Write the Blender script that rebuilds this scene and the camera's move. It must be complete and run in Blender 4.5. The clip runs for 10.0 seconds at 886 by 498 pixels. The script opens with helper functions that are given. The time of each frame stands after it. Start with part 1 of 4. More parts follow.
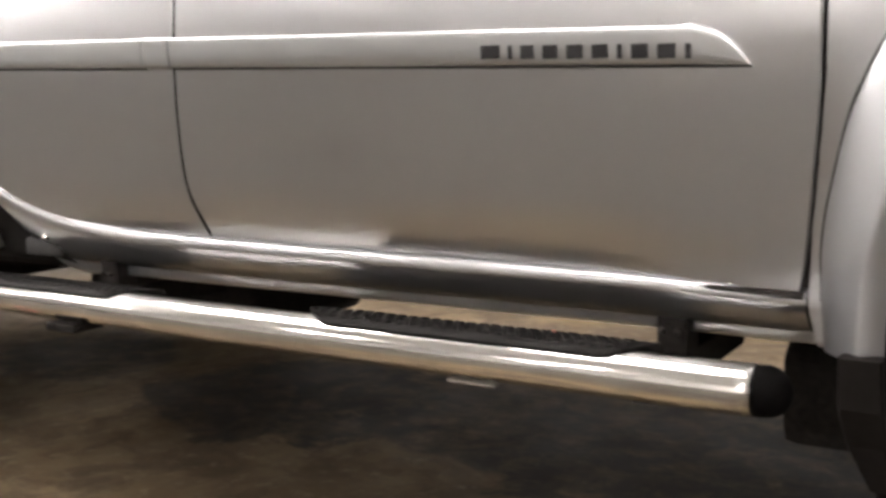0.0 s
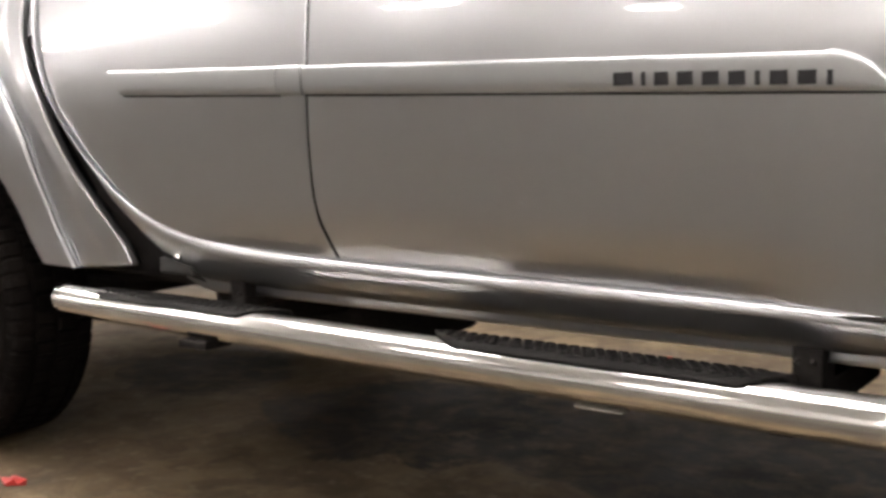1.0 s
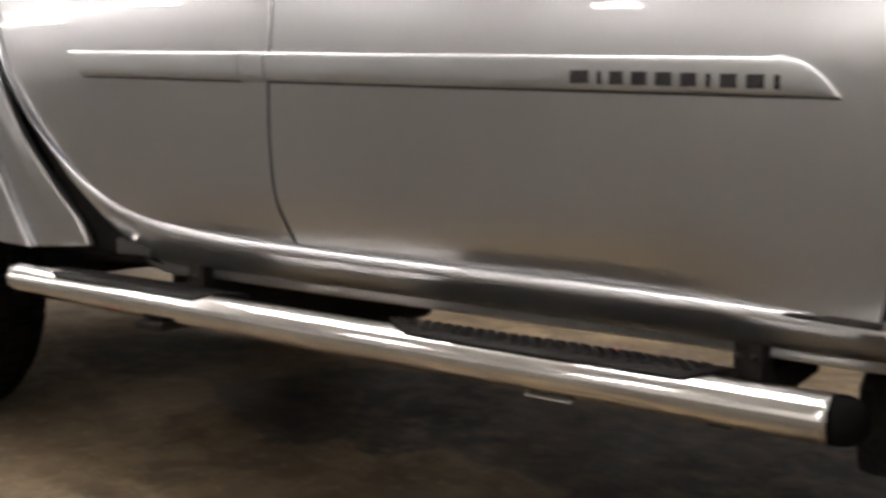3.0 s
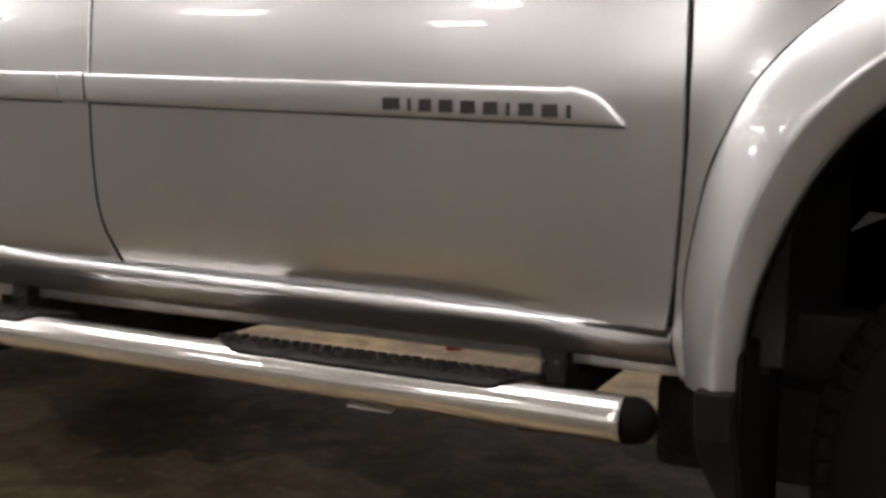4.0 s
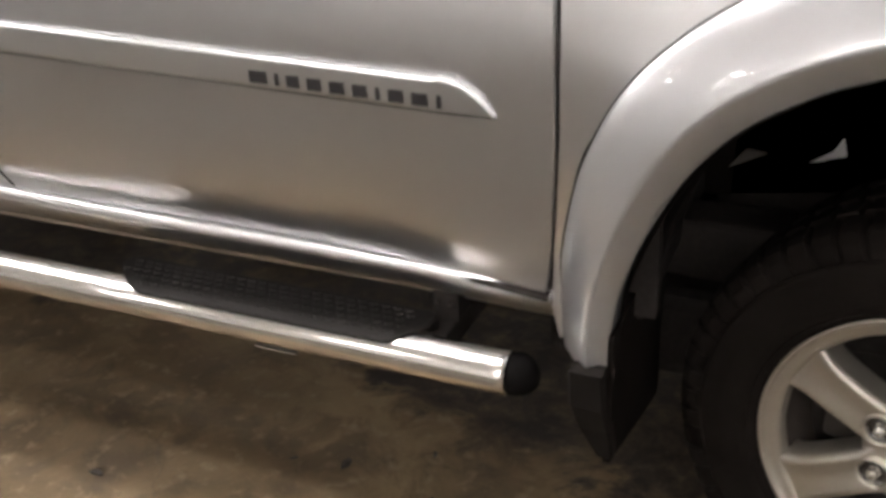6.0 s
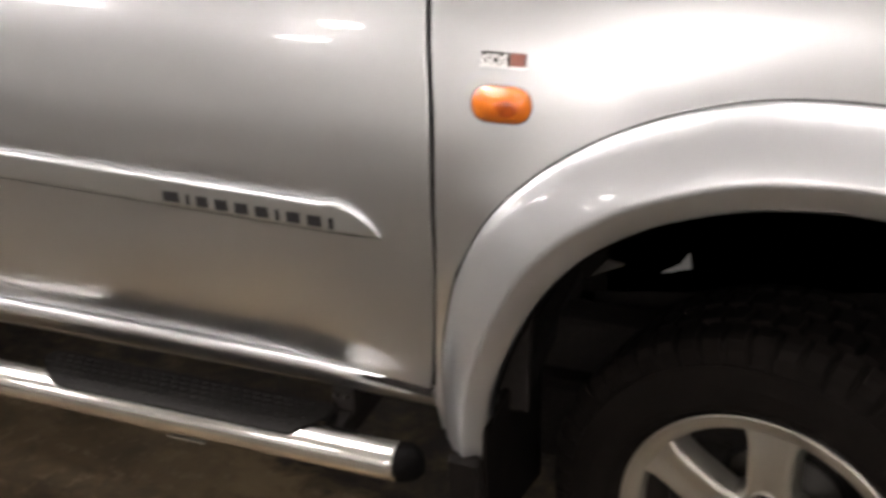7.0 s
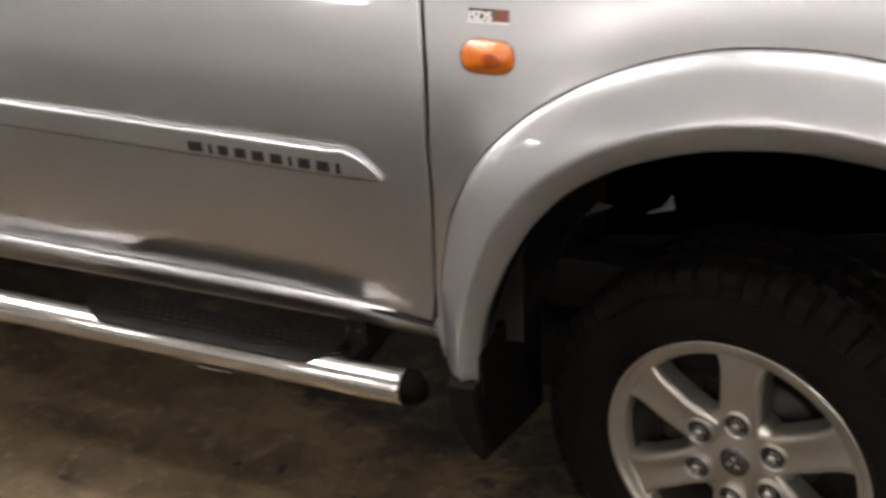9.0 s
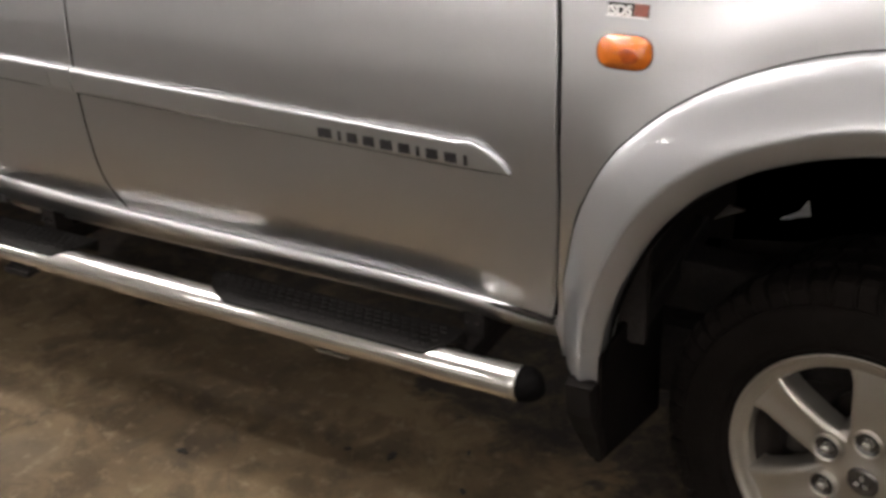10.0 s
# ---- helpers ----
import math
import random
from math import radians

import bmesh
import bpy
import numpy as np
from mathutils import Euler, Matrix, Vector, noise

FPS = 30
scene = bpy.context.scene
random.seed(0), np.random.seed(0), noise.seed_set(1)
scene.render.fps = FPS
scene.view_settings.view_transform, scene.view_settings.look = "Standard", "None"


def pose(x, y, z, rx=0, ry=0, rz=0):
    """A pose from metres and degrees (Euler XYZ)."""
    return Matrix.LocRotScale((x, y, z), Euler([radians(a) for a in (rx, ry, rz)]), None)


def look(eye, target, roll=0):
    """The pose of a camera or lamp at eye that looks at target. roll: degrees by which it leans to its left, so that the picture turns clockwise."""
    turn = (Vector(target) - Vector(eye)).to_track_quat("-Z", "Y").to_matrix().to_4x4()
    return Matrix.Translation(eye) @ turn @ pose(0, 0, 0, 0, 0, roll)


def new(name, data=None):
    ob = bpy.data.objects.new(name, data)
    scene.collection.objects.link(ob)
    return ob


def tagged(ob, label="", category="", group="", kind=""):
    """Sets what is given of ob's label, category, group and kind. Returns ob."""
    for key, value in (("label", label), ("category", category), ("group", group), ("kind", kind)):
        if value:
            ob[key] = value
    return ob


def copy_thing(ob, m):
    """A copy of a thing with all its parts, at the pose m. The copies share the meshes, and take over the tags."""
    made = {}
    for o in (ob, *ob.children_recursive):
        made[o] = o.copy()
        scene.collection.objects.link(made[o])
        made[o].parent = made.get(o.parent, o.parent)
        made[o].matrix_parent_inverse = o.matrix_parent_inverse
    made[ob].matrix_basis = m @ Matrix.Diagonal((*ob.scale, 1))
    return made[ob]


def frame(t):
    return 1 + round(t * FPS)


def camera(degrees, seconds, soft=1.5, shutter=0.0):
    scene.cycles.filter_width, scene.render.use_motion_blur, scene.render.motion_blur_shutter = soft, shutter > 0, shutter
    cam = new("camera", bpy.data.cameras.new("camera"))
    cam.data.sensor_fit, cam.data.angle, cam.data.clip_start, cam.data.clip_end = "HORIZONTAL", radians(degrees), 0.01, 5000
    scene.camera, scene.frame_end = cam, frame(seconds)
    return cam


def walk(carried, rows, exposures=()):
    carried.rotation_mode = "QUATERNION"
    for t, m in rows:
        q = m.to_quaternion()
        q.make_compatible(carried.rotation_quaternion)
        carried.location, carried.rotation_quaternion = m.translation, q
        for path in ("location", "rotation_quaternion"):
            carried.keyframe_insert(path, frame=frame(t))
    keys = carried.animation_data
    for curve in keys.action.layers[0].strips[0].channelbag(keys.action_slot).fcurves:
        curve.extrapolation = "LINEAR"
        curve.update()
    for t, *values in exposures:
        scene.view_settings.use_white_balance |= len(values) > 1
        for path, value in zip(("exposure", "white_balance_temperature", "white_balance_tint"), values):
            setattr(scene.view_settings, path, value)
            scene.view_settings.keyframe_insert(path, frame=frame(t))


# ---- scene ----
cam = camera(46.2, 10.0, soft=3.3, shutter=0.5)
PATH = [
    (0, (2.743, -1.291, 0.81), (1.705, 0.397, 0.539), -1.0),
    (0.5, (2.725, -1.305, 0.815), (1.596, 0.327, 0.569), -1.3),
    (1, (2.715, -1.321, 0.818), (1.513, 0.262, 0.59), -1.0),
    (1.5, (2.707, -1.337, 0.82), (1.447, 0.201, 0.604), -0.8),
    (2, (2.709, -1.351, 0.825), (1.408, 0.154, 0.624), -0.2),
    (2.5, (2.717, -1.362, 0.826), (1.453, 0.175, 0.63), 0.5),
    (3, (2.736, -1.343, 0.823), (1.601, 0.284, 0.573), 0.8),
    (3.2, (2.749, -1.345, 0.811), (1.687, 0.33, 0.558), 1.2),
    (4.3, (2.829, -1.377, 0.911), (1.96, 0.403, 0.637), -0.1),
    (4.5, (2.83, -1.372, 0.936), (1.972, 0.409, 0.634), -0.6),
    (5, (2.781, -1.264, 1.008), (1.941, 0.496, 0.564), -2.2),
    (5.2, (2.783, -1.212, 1.03), (1.995, 0.526, 0.432), -1.2),
    (6.3, (2.898, -1.205, 1.437), (2.171, 0.388, 0.469), -3.2),
    (6.5, (2.921, -1.245, 1.444), (2.192, 0.381, 0.535), -3.0),
    (7, (2.982, -1.299, 1.503), (2.347, 0.399, 0.659), -1.0),
    (7.5, (3.031, -1.323, 1.527), (2.495, 0.417, 0.699), -0.3),
    (8, (3.071, -1.359, 1.536), (2.51, 0.35, 0.662), -1.0),
    (8.5, (3.096, -1.396, 1.537), (2.494, 0.291, 0.648), -1.4),
    (9, (3.113, -1.416, 1.533), (2.404, 0.221, 0.629), -2.6),
    (9.5, (3.102, -1.427, 1.536), (2.265, 0.158, 0.65), -3.2),
    (10, (3.08, -1.416, 1.528), (2.189, 0.128, 0.622), -2.9),
]
walk(cam, [(t, look(eye, target, roll)) for t, eye, target, roll in PATH], [(0.0, 0.62), (0.5, 0.57), (1.0, 0.45), (2.0, 0.17), (3.0, 0.13), (4.5, 0.25), (5.2, 0.21), (6.3, 0.73), (6.6, 0.67), (7.0, 0.35), (8.0, 0.05), (9.0, 0.06), (10.0, 0.03)])

# ceiling lights, some placed from reflections, others unseen fill: x, y, turn, length, width
LIGHTS = [(-4.08, -3.58, -28, 1.15, 0.13), (-2.30, -1.9, -35, 0.5, 0.09), (-1.97, -4.35, -24, 0.55, 0.2), (0.03, -4.6, -25, 0.28, 0.2), (-0.90, -6.0, -12, 0.4, 0.20), (2.5, -4.3, 15, 0.9, 0.12), (1.6, -7.0, 0, 1.2, 0.3), (5.4, -4.8, 0, 1.2, 0.2), (3.0, -6.8, 0, 1.2, 0.2), (5.0, -7.0, 0, 1.2, 0.2), (7.6, -6.6, 0, 1.2, 0.2), (-6.8, -4.6, 0, 1.2, 0.2), (-7.2, -2.6, 0, 1.2, 0.2),
          (4.5, -3.0, 0, 0.6, 0.2), (3.3, -0.75, 0, 1.2, 0.055), (1.5, -0.75, 0, 1.2, 0.09), (-0.3, -0.75, 0, 1.2, 0.09), (-2.1, -0.75, 0, 1.2, 0.09), (-3.9, -0.75, 0, 1.2, 0.09), (5.1, -0.06, 0, 1.2, 0.09), (3.3, -0.06, 0, 1.2, 0.105), (1.5, -0.06, 0, 1.2, 0.14), (-0.3, -0.06, 0, 1.2, 0.14), (-2.1, -0.06, 0, 1.2, 0.14), (-3.9, -0.06, 0, 1.2, 0.14), (6.6, 0.7, 0, 1.2, 0.2), (0.4, 2.5, 0, 1.2, 0.4), (2.6, 3.4, 0, 1.2, 0.2), (-3.0, 3.4, 0, 1.2, 0.2), (5.6, 3.4, 0, 1.2, 0.2)]

# ---- light ----
world = bpy.data.worlds.new("garage_dark")
world.use_nodes = True
world.node_tree.nodes["Background"].inputs[0].default_value = (0.9, 0.93, 1.0, 1)
world.node_tree.nodes["Background"].inputs[1].default_value = 0.02
scene.world = world


# ---- materials ----
def mat(name, color, rough=0.5, metal=0.0, coat=0.0, var=0.08, scale=6.0, bump=0.0, bump_scale=60.0, rough_var=0.0, fine=0.04, fine_scale=90.0, spec=0.5):
    """A Principled material with broad and fine variation of colour, roughness and relief."""
    m = bpy.data.materials.new(name)
    m.use_nodes = True
    nt = m.node_tree
    b = nt.nodes["Principled BSDF"]
    tc = nt.nodes.new("ShaderNodeTexCoord")
    n1 = nt.nodes.new("ShaderNodeTexNoise")
    n1.inputs["Scale"].default_value, n1.inputs["Detail"].default_value = scale, 5
    n2 = nt.nodes.new("ShaderNodeTexNoise")
    n2.inputs["Scale"].default_value, n2.inputs["Detail"].default_value = fine_scale, 3
    nt.links.new(tc.outputs["Object"], n1.inputs["Vector"])
    nt.links.new(tc.outputs["Object"], n2.inputs["Vector"])
    ramp = nt.nodes.new("ShaderNodeMapRange")
    ramp.inputs[1].default_value, ramp.inputs[2].default_value = 0.3, 0.7
    ramp.inputs[3].default_value, ramp.inputs[4].default_value = 1 - var, 1 + var
    nt.links.new(n1.outputs[0], ramp.inputs[0])
    ramp2 = nt.nodes.new("ShaderNodeMapRange")
    ramp2.inputs[1].default_value, ramp2.inputs[2].default_value = 0.3, 0.7
    ramp2.inputs[3].default_value, ramp2.inputs[4].default_value = 1 - fine, 1 + fine
    nt.links.new(n2.outputs[0], ramp2.inputs[0])
    mul = nt.nodes.new("ShaderNodeMath")
    mul.operation = "MULTIPLY"
    nt.links.new(ramp.outputs[0], mul.inputs[0])
    nt.links.new(ramp2.outputs[0], mul.inputs[1])
    vm = nt.nodes.new("ShaderNodeVectorMath")
    vm.operation = "SCALE"
    vm.inputs[0].default_value = color
    nt.links.new(mul.outputs[0], vm.inputs["Scale"])
    nt.links.new(vm.outputs[0], b.inputs["Base Color"])
    b.inputs["Metallic"].default_value = metal
    b.inputs["Coat Weight"].default_value = coat
    b.inputs["Coat Roughness"].default_value = 0.025
    b.inputs["Coat IOR"].default_value = 1.6
    b.inputs["Specular IOR Level"].default_value = spec
    if rough_var:
        r = nt.nodes.new("ShaderNodeMapRange")
        r.inputs[1].default_value, r.inputs[2].default_value = 0.3, 0.7
        r.inputs[3].default_value, r.inputs[4].default_value = rough - rough_var, rough + rough_var
        nt.links.new(n1.outputs[0], r.inputs[0])
        nt.links.new(r.outputs[0], b.inputs["Roughness"])
    else:
        b.inputs["Roughness"].default_value = rough
    if bump:
        n3 = nt.nodes.new("ShaderNodeTexNoise")
        n3.inputs["Scale"].default_value, n3.inputs["Detail"].default_value = bump_scale, 4
        nt.links.new(tc.outputs["Object"], n3.inputs["Vector"])
        bp = nt.nodes.new("ShaderNodeBump")
        bp.inputs["Strength"].default_value, bp.inputs["Distance"].default_value = bump, 0.002
        nt.links.new(n3.outputs[0], bp.inputs["Height"])
        nt.links.new(bp.outputs[0], b.inputs["Normal"])
    return m


PAINT = mat("silver_metallic_paint", (0.508, 0.511, 0.521), rough=0.28, metal=0.96, coat=1.0, var=0.012, scale=1.5, fine=0.012, fine_scale=300)
FLARE = mat("silver_flare_paint", (0.415, 0.418, 0.428), rough=0.34, metal=0.82, coat=0.7, var=0.012, scale=1.5, fine=0.012, fine_scale=300)
TRIM = mat("silver_moulding_paint", (0.50, 0.51, 0.515), rough=0.28, metal=0.90, coat=0.6, var=0.012, scale=1.5, fine=0.012, fine_scale=300)
CHROME = mat("polished_steel", (0.78, 0.765, 0.74), rough=0.06, metal=1.0, var=0.02, scale=5, fine=0.02, bump=0.03, bump_scale=9)
RUBBER = mat("tyre_rubber", (0.0055, 0.0043, 0.0036), rough=0.85, var=0.3, scale=14, fine=0.2, bump=0.4, bump_scale=220, spec=0.06)
BLACK = mat("black_plastic", (0.018, 0.017, 0.016), rough=0.55, var=0.2, scale=10, fine=0.15, bump=0.25, bump_scale=300)
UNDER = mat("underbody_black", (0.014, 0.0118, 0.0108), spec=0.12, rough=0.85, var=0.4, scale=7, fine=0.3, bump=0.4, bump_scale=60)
CAPM = mat("black_cap_rubber", (0.0030, 0.0026, 0.0025), spec=0.05, rough=0.8, var=0.2, scale=20, fine=0.2, bump=0.2, bump_scale=300)
PAD = mat("step_pad_rubber", (0.0070, 0.0060, 0.0055), spec=0.12, rough=0.6, var=0.2, scale=20, fine=0.2, bump=0.3, bump_scale=400)
FLAP = mat("dark_mud_flap", (0.0062, 0.0048, 0.0040), spec=0.1, rough=0.75, var=0.2, scale=14, fine=0.15, bump=0.2, bump_scale=200)
ALLOY = mat("alloy_wheel_silver", (0.37, 0.345, 0.305), rough=0.33, metal=0.85, coat=0.4, var=0.06, scale=10, fine=0.06, fine_scale=500)
# alloy with the shade inside the rim put into its colour
SHADED_ALLOY = mat("shaded_alloy", (0.028, 0.022, 0.018), rough=0.6, metal=0.3, var=0.3, scale=25, fine=0.2, fine_scale=200)
STEEL = mat("bare_steel", (0.55, 0.53, 0.49), rough=0.2, metal=0.9, var=0.15, scale=20, fine=0.1)
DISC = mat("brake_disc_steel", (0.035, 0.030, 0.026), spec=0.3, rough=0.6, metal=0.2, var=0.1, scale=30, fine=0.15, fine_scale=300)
INK = mat("dark_grey_mark", (0.018, 0.017, 0.018), spec=0.2, rough=0.6, var=0.1, scale=40)
RED = mat("red_scrap", (0.38, 0.028, 0.022), rough=0.5, var=0.2, scale=60)
DEBRIS = mat("dark_debris", (0.02, 0.017, 0.013), rough=0.8, var=0.3, scale=60)
WALLM = mat("painted_wall", (0.66, 0.65, 0.63), rough=0.7, var=0.08, scale=1.2, fine=0.05, bump=0.2, bump_scale=90)
CEIL = mat("white_ceiling", (0.80, 0.79, 0.77), rough=0.8, var=0.06, scale=0.8, fine=0.04, bump=0.2, bump_scale=70)
BADGE_DARK = mat("badge_dark", (0.05, 0.045, 0.04), rough=0.25, metal=0.5, coat=0.5, var=0.05)
BADGE_LIGHT = mat("badge_chrome", (0.86, 0.85, 0.83), rough=0.3, metal=0.25, var=0.03)
BADGE_RED = mat("badge_red", (0.20, 0.055, 0.035), rough=0.35, coat=0.5, var=0.1)
PALE = mat("pale_lining_gap", (0.13, 0.128, 0.127), rough=0.55, metal=0.2, var=0.1)

LENS = mat("amber_lens", (0.52, 0.122, 0.007), rough=0.2, coat=0.35, var=0.08, scale=30, fine=0.05)
LENS.node_tree.nodes["Principled BSDF"].inputs["Subsurface Weight"].default_value = 0.05
LENS.node_tree.nodes["Principled BSDF"].inputs["Subsurface Radius"].default_value = (0.01, 0.004, 0.001)
LENS.node_tree.nodes["Principled BSDF"].inputs["Subsurface Scale"].default_value = 0.5

LENS_DARK = mat("dark_amber", (0.42, 0.075, 0.008), rough=0.15, coat=1.0, var=0.3, scale=60, fine=0.05)

TUBE = bpy.data.materials.new("lit_diffuser")
TUBE.use_nodes = True
TUBE.node_tree.nodes["Principled BSDF"].inputs["Base Color"].default_value = (0.9, 0.9, 0.9, 1)
TUBE.node_tree.nodes["Principled BSDF"].inputs["Emission Color"].default_value = (1.0, 0.945, 0.92, 1)
TUBE.node_tree.nodes["Principled BSDF"].inputs["Emission Strength"].default_value = 36.5


def concrete(name):
    """Worn brown concrete with blotches, a dark oily stain, painted shade under the truck and hairline cracks."""
    m = bpy.data.materials.new(name)
    m.use_nodes = True
    nt = m.node_tree
    b = nt.nodes["Principled BSDF"]
    tc = nt.nodes.new("ShaderNodeTexCoord")

    def tex(scale, detail, rough=0.55, dist=0.0):
        n = nt.nodes.new("ShaderNodeTexNoise")
        n.inputs["Scale"].default_value, n.inputs["Detail"].default_value = scale, detail
        n.inputs["Roughness"].default_value, n.inputs["Distortion"].default_value = rough, dist
        nt.links.new(tc.outputs["Object"], n.inputs["Vector"])
        return n.outputs[0]

    def remap(v, a, c, lo, hi):
        n = nt.nodes.new("ShaderNodeMapRange")
        n.inputs[1].default_value, n.inputs[2].default_value, n.inputs[3].default_value, n.inputs[4].default_value = a, c, lo, hi
        nt.links.new(v, n.inputs[0])
        return n.outputs[0]

    def mixc(f, a, c):
        n = nt.nodes.new("ShaderNodeMix")
        n.data_type = "RGBA"
        for sock, v in ((n.inputs[0], f), (n.inputs[6], a), (n.inputs[7], c)):
            if isinstance(v, tuple):
                sock.default_value = (*v, 1)
            else:
                nt.links.new(v, sock)
        return n.outputs[2]

    def math_(op, a, c):
        n = nt.nodes.new("ShaderNodeMath")
        n.operation = op
        for sock, v in zip(n.inputs, (a, c)):
            if isinstance(v, (int, float)):
                sock.default_value = v
            else:
                nt.links.new(v, sock)
        return n.outputs[0]

    sep = nt.nodes.new("ShaderNodeSeparateXYZ")
    nt.links.new(tc.outputs["Object"], sep.inputs[0])
    px = math_("POWER", math_("ABSOLUTE", math_("DIVIDE", math_("SUBTRACT", sep.outputs[0], 1.4), 3.2), 0), 2.0)
    py = math_("POWER", math_("ABSOLUTE", math_("DIVIDE", math_("SUBTRACT", sep.outputs[1], 1.15), 1.75), 0), 2.0)
    dirt = remap(math_("ADD", math_("ADD", px, py), math_("MULTIPLY", math_("SUBTRACT", tex(1.3, 5), 0.5), 1.6)), 0.7, 1.3, 1.0, 0.0)
    clean = mixc(remap(tex(1.7, 6), 0.35, 0.65, 0, 1), (0.046, 0.042, 0.037), (0.080, 0.073, 0.064))
    dirty = mixc(remap(tex(1.7, 6), 0.35, 0.65, 0, 1), (0.078, 0.054, 0.029), (0.178, 0.130, 0.073))
    base = mixc(dirt, clean, dirty)
    stain = math_("MULTIPLY", remap(tex(3.6, 7, 0.6, 0.5), 0.48, 0.66, 0.0, 0.62), dirt)
    base = mixc(remap(tex(6.5, 9, 0.66, 0.6), 0.47, 0.60, 0, 0.7), base, (0.054, 0.037, 0.021))
    base = mixc(stain, base, (0.032, 0.023, 0.017))
    base = mixc(remap(tex(24, 5), 0.55, 0.75, 0, 0.5), base, (0.24, 0.195, 0.130))
    base = mixc(remap(tex(160, 3), 0.5, 0.8, 0, 0.35), base, (0.10, 0.08, 0.06))
    # oily stain and painted shade under the truck: warped discs
    oil_shade = None
    for ox, oy, ow, oh, strong in OIL_SHADE:
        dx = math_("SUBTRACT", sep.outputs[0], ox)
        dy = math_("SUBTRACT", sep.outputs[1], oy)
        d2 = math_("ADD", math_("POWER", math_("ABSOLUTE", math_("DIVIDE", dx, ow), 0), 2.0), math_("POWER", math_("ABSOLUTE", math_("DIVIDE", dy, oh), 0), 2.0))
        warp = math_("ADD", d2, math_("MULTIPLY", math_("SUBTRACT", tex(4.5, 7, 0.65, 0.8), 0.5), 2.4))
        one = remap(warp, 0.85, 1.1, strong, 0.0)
        oil_shade = one if oil_shade is None else math_("MAXIMUM", oil_shade, one)
    oil_shade = math_("MULTIPLY", oil_shade, remap(tex(11, 8, 0.7, 0.3), 0.38, 0.56, 0.45, 1.0))
    base = mixc(oil_shade, base, (0.015, 0.0115, 0.0105))
    # hairline cracks
    vor = nt.nodes.new("ShaderNodeTexVoronoi")
    vor.feature, vor.inputs["Scale"].default_value = "DISTANCE_TO_EDGE", 0.9
    warpv = nt.nodes.new("ShaderNodeVectorMath")
    warpv.operation = "ADD"
    wn = nt.nodes.new("ShaderNodeTexNoise")
    wn.inputs["Scale"].default_value, wn.inputs["Detail"].default_value = 3.0, 5
    nt.links.new(tc.outputs["Object"], wn.inputs["Vector"])
    sc = nt.nodes.new("ShaderNodeVectorMath")
    sc.operation = "SCALE"
    sc.inputs["Scale"].default_value = 0.35
    nt.links.new(wn.outputs["Color"], sc.inputs[0])
    nt.links.new(tc.outputs["Object"], warpv.inputs[0])
    nt.links.new(sc.outputs[0], warpv.inputs[1])
    nt.links.new(warpv.outputs[0], vor.inputs["Vector"])
    crack = remap(vor.outputs["Distance"], 0.0, 0.003, 0.4, 0.0)
    base = mixc(crack, base, (0.05, 0.04, 0.03))
    nt.links.new(base, b.inputs["Base Color"])
    nt.links.new(math_("SUBTRACT", remap(tex(3.2, 5), 0.35, 0.65, 0.62, 0.82), math_("MULTIPLY", oil_shade, 0.05)), b.inputs["Roughness"])
    bp = nt.nodes.new("ShaderNodeBump")
    b.inputs["Specular IOR Level"].default_value = 0.22
    bp.inputs["Strength"].default_value, bp.inputs["Distance"].default_value = 0.35, 0.004
    nt.links.new(math_("ADD", tex(70, 6), math_("MULTIPLY", crack, -0.4)), bp.inputs["Height"])
    nt.links.new(bp.outputs[0], b.inputs["Normal"])
    return m


# a ragged oily stain, with the shade under the truck added as further patches
OIL_SHADE = ((0.90, 0.97, 0.47, 0.42, 0.985), (2.55, 0.95, 1.0, 0.66, 0.97), (1.65, 1.15, 0.65, 0.50, 0.82), (-0.10, 0.98, 0.34, 0.28, 0.85))
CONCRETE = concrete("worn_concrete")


# ---- mesh helpers ----
def part(name, bm, material, parent=None, label="", smooth=True):
    """Links a bmesh as one mesh object under a thing or a part."""
    me = bpy.data.meshes.new(name)
    bm.to_mesh(me)
    bm.free()
    if smooth:
        me.polygons.foreach_set("use_smooth", [True] * len(me.polygons))
    for m in material if isinstance(material, (list, tuple)) else [material]:
        me.materials.append(m)
    ob = new(name, me)
    if parent:
        ob.parent = parent
    if label:
        ob["label"] = label
    return ob


def empty(name, parent=None, at=(0, 0, 0)):
    ob = new(name)
    ob.empty_display_size = 0.05
    ob.location = at
    if parent:
        ob.parent = parent
    return ob


def box(bm, x0, x1, y0, y1, z0, z1, bevel=0.0, m=None):
    r = bmesh.ops.create_cube(bm, size=1)
    vs = r["verts"]
    for v in vs:
        v.co = ((x0 + x1) / 2 + v.co.x * (x1 - x0), (y0 + y1) / 2 + v.co.y * (y1 - y0), (z0 + z1) / 2 + v.co.z * (z1 - z0))
    if bevel:
        es = list({e for v in vs for e in v.link_edges})
        r = bmesh.ops.bevel(bm, geom=es, offset=bevel, segments=2, affect="EDGES", profile=0.6)
        vs = list({v for f in r["faces"] for v in f.verts} | {v for v in vs if v.is_valid})
    if m is not None:
        bmesh.ops.transform(bm, matrix=m, verts=vs)
    return vs


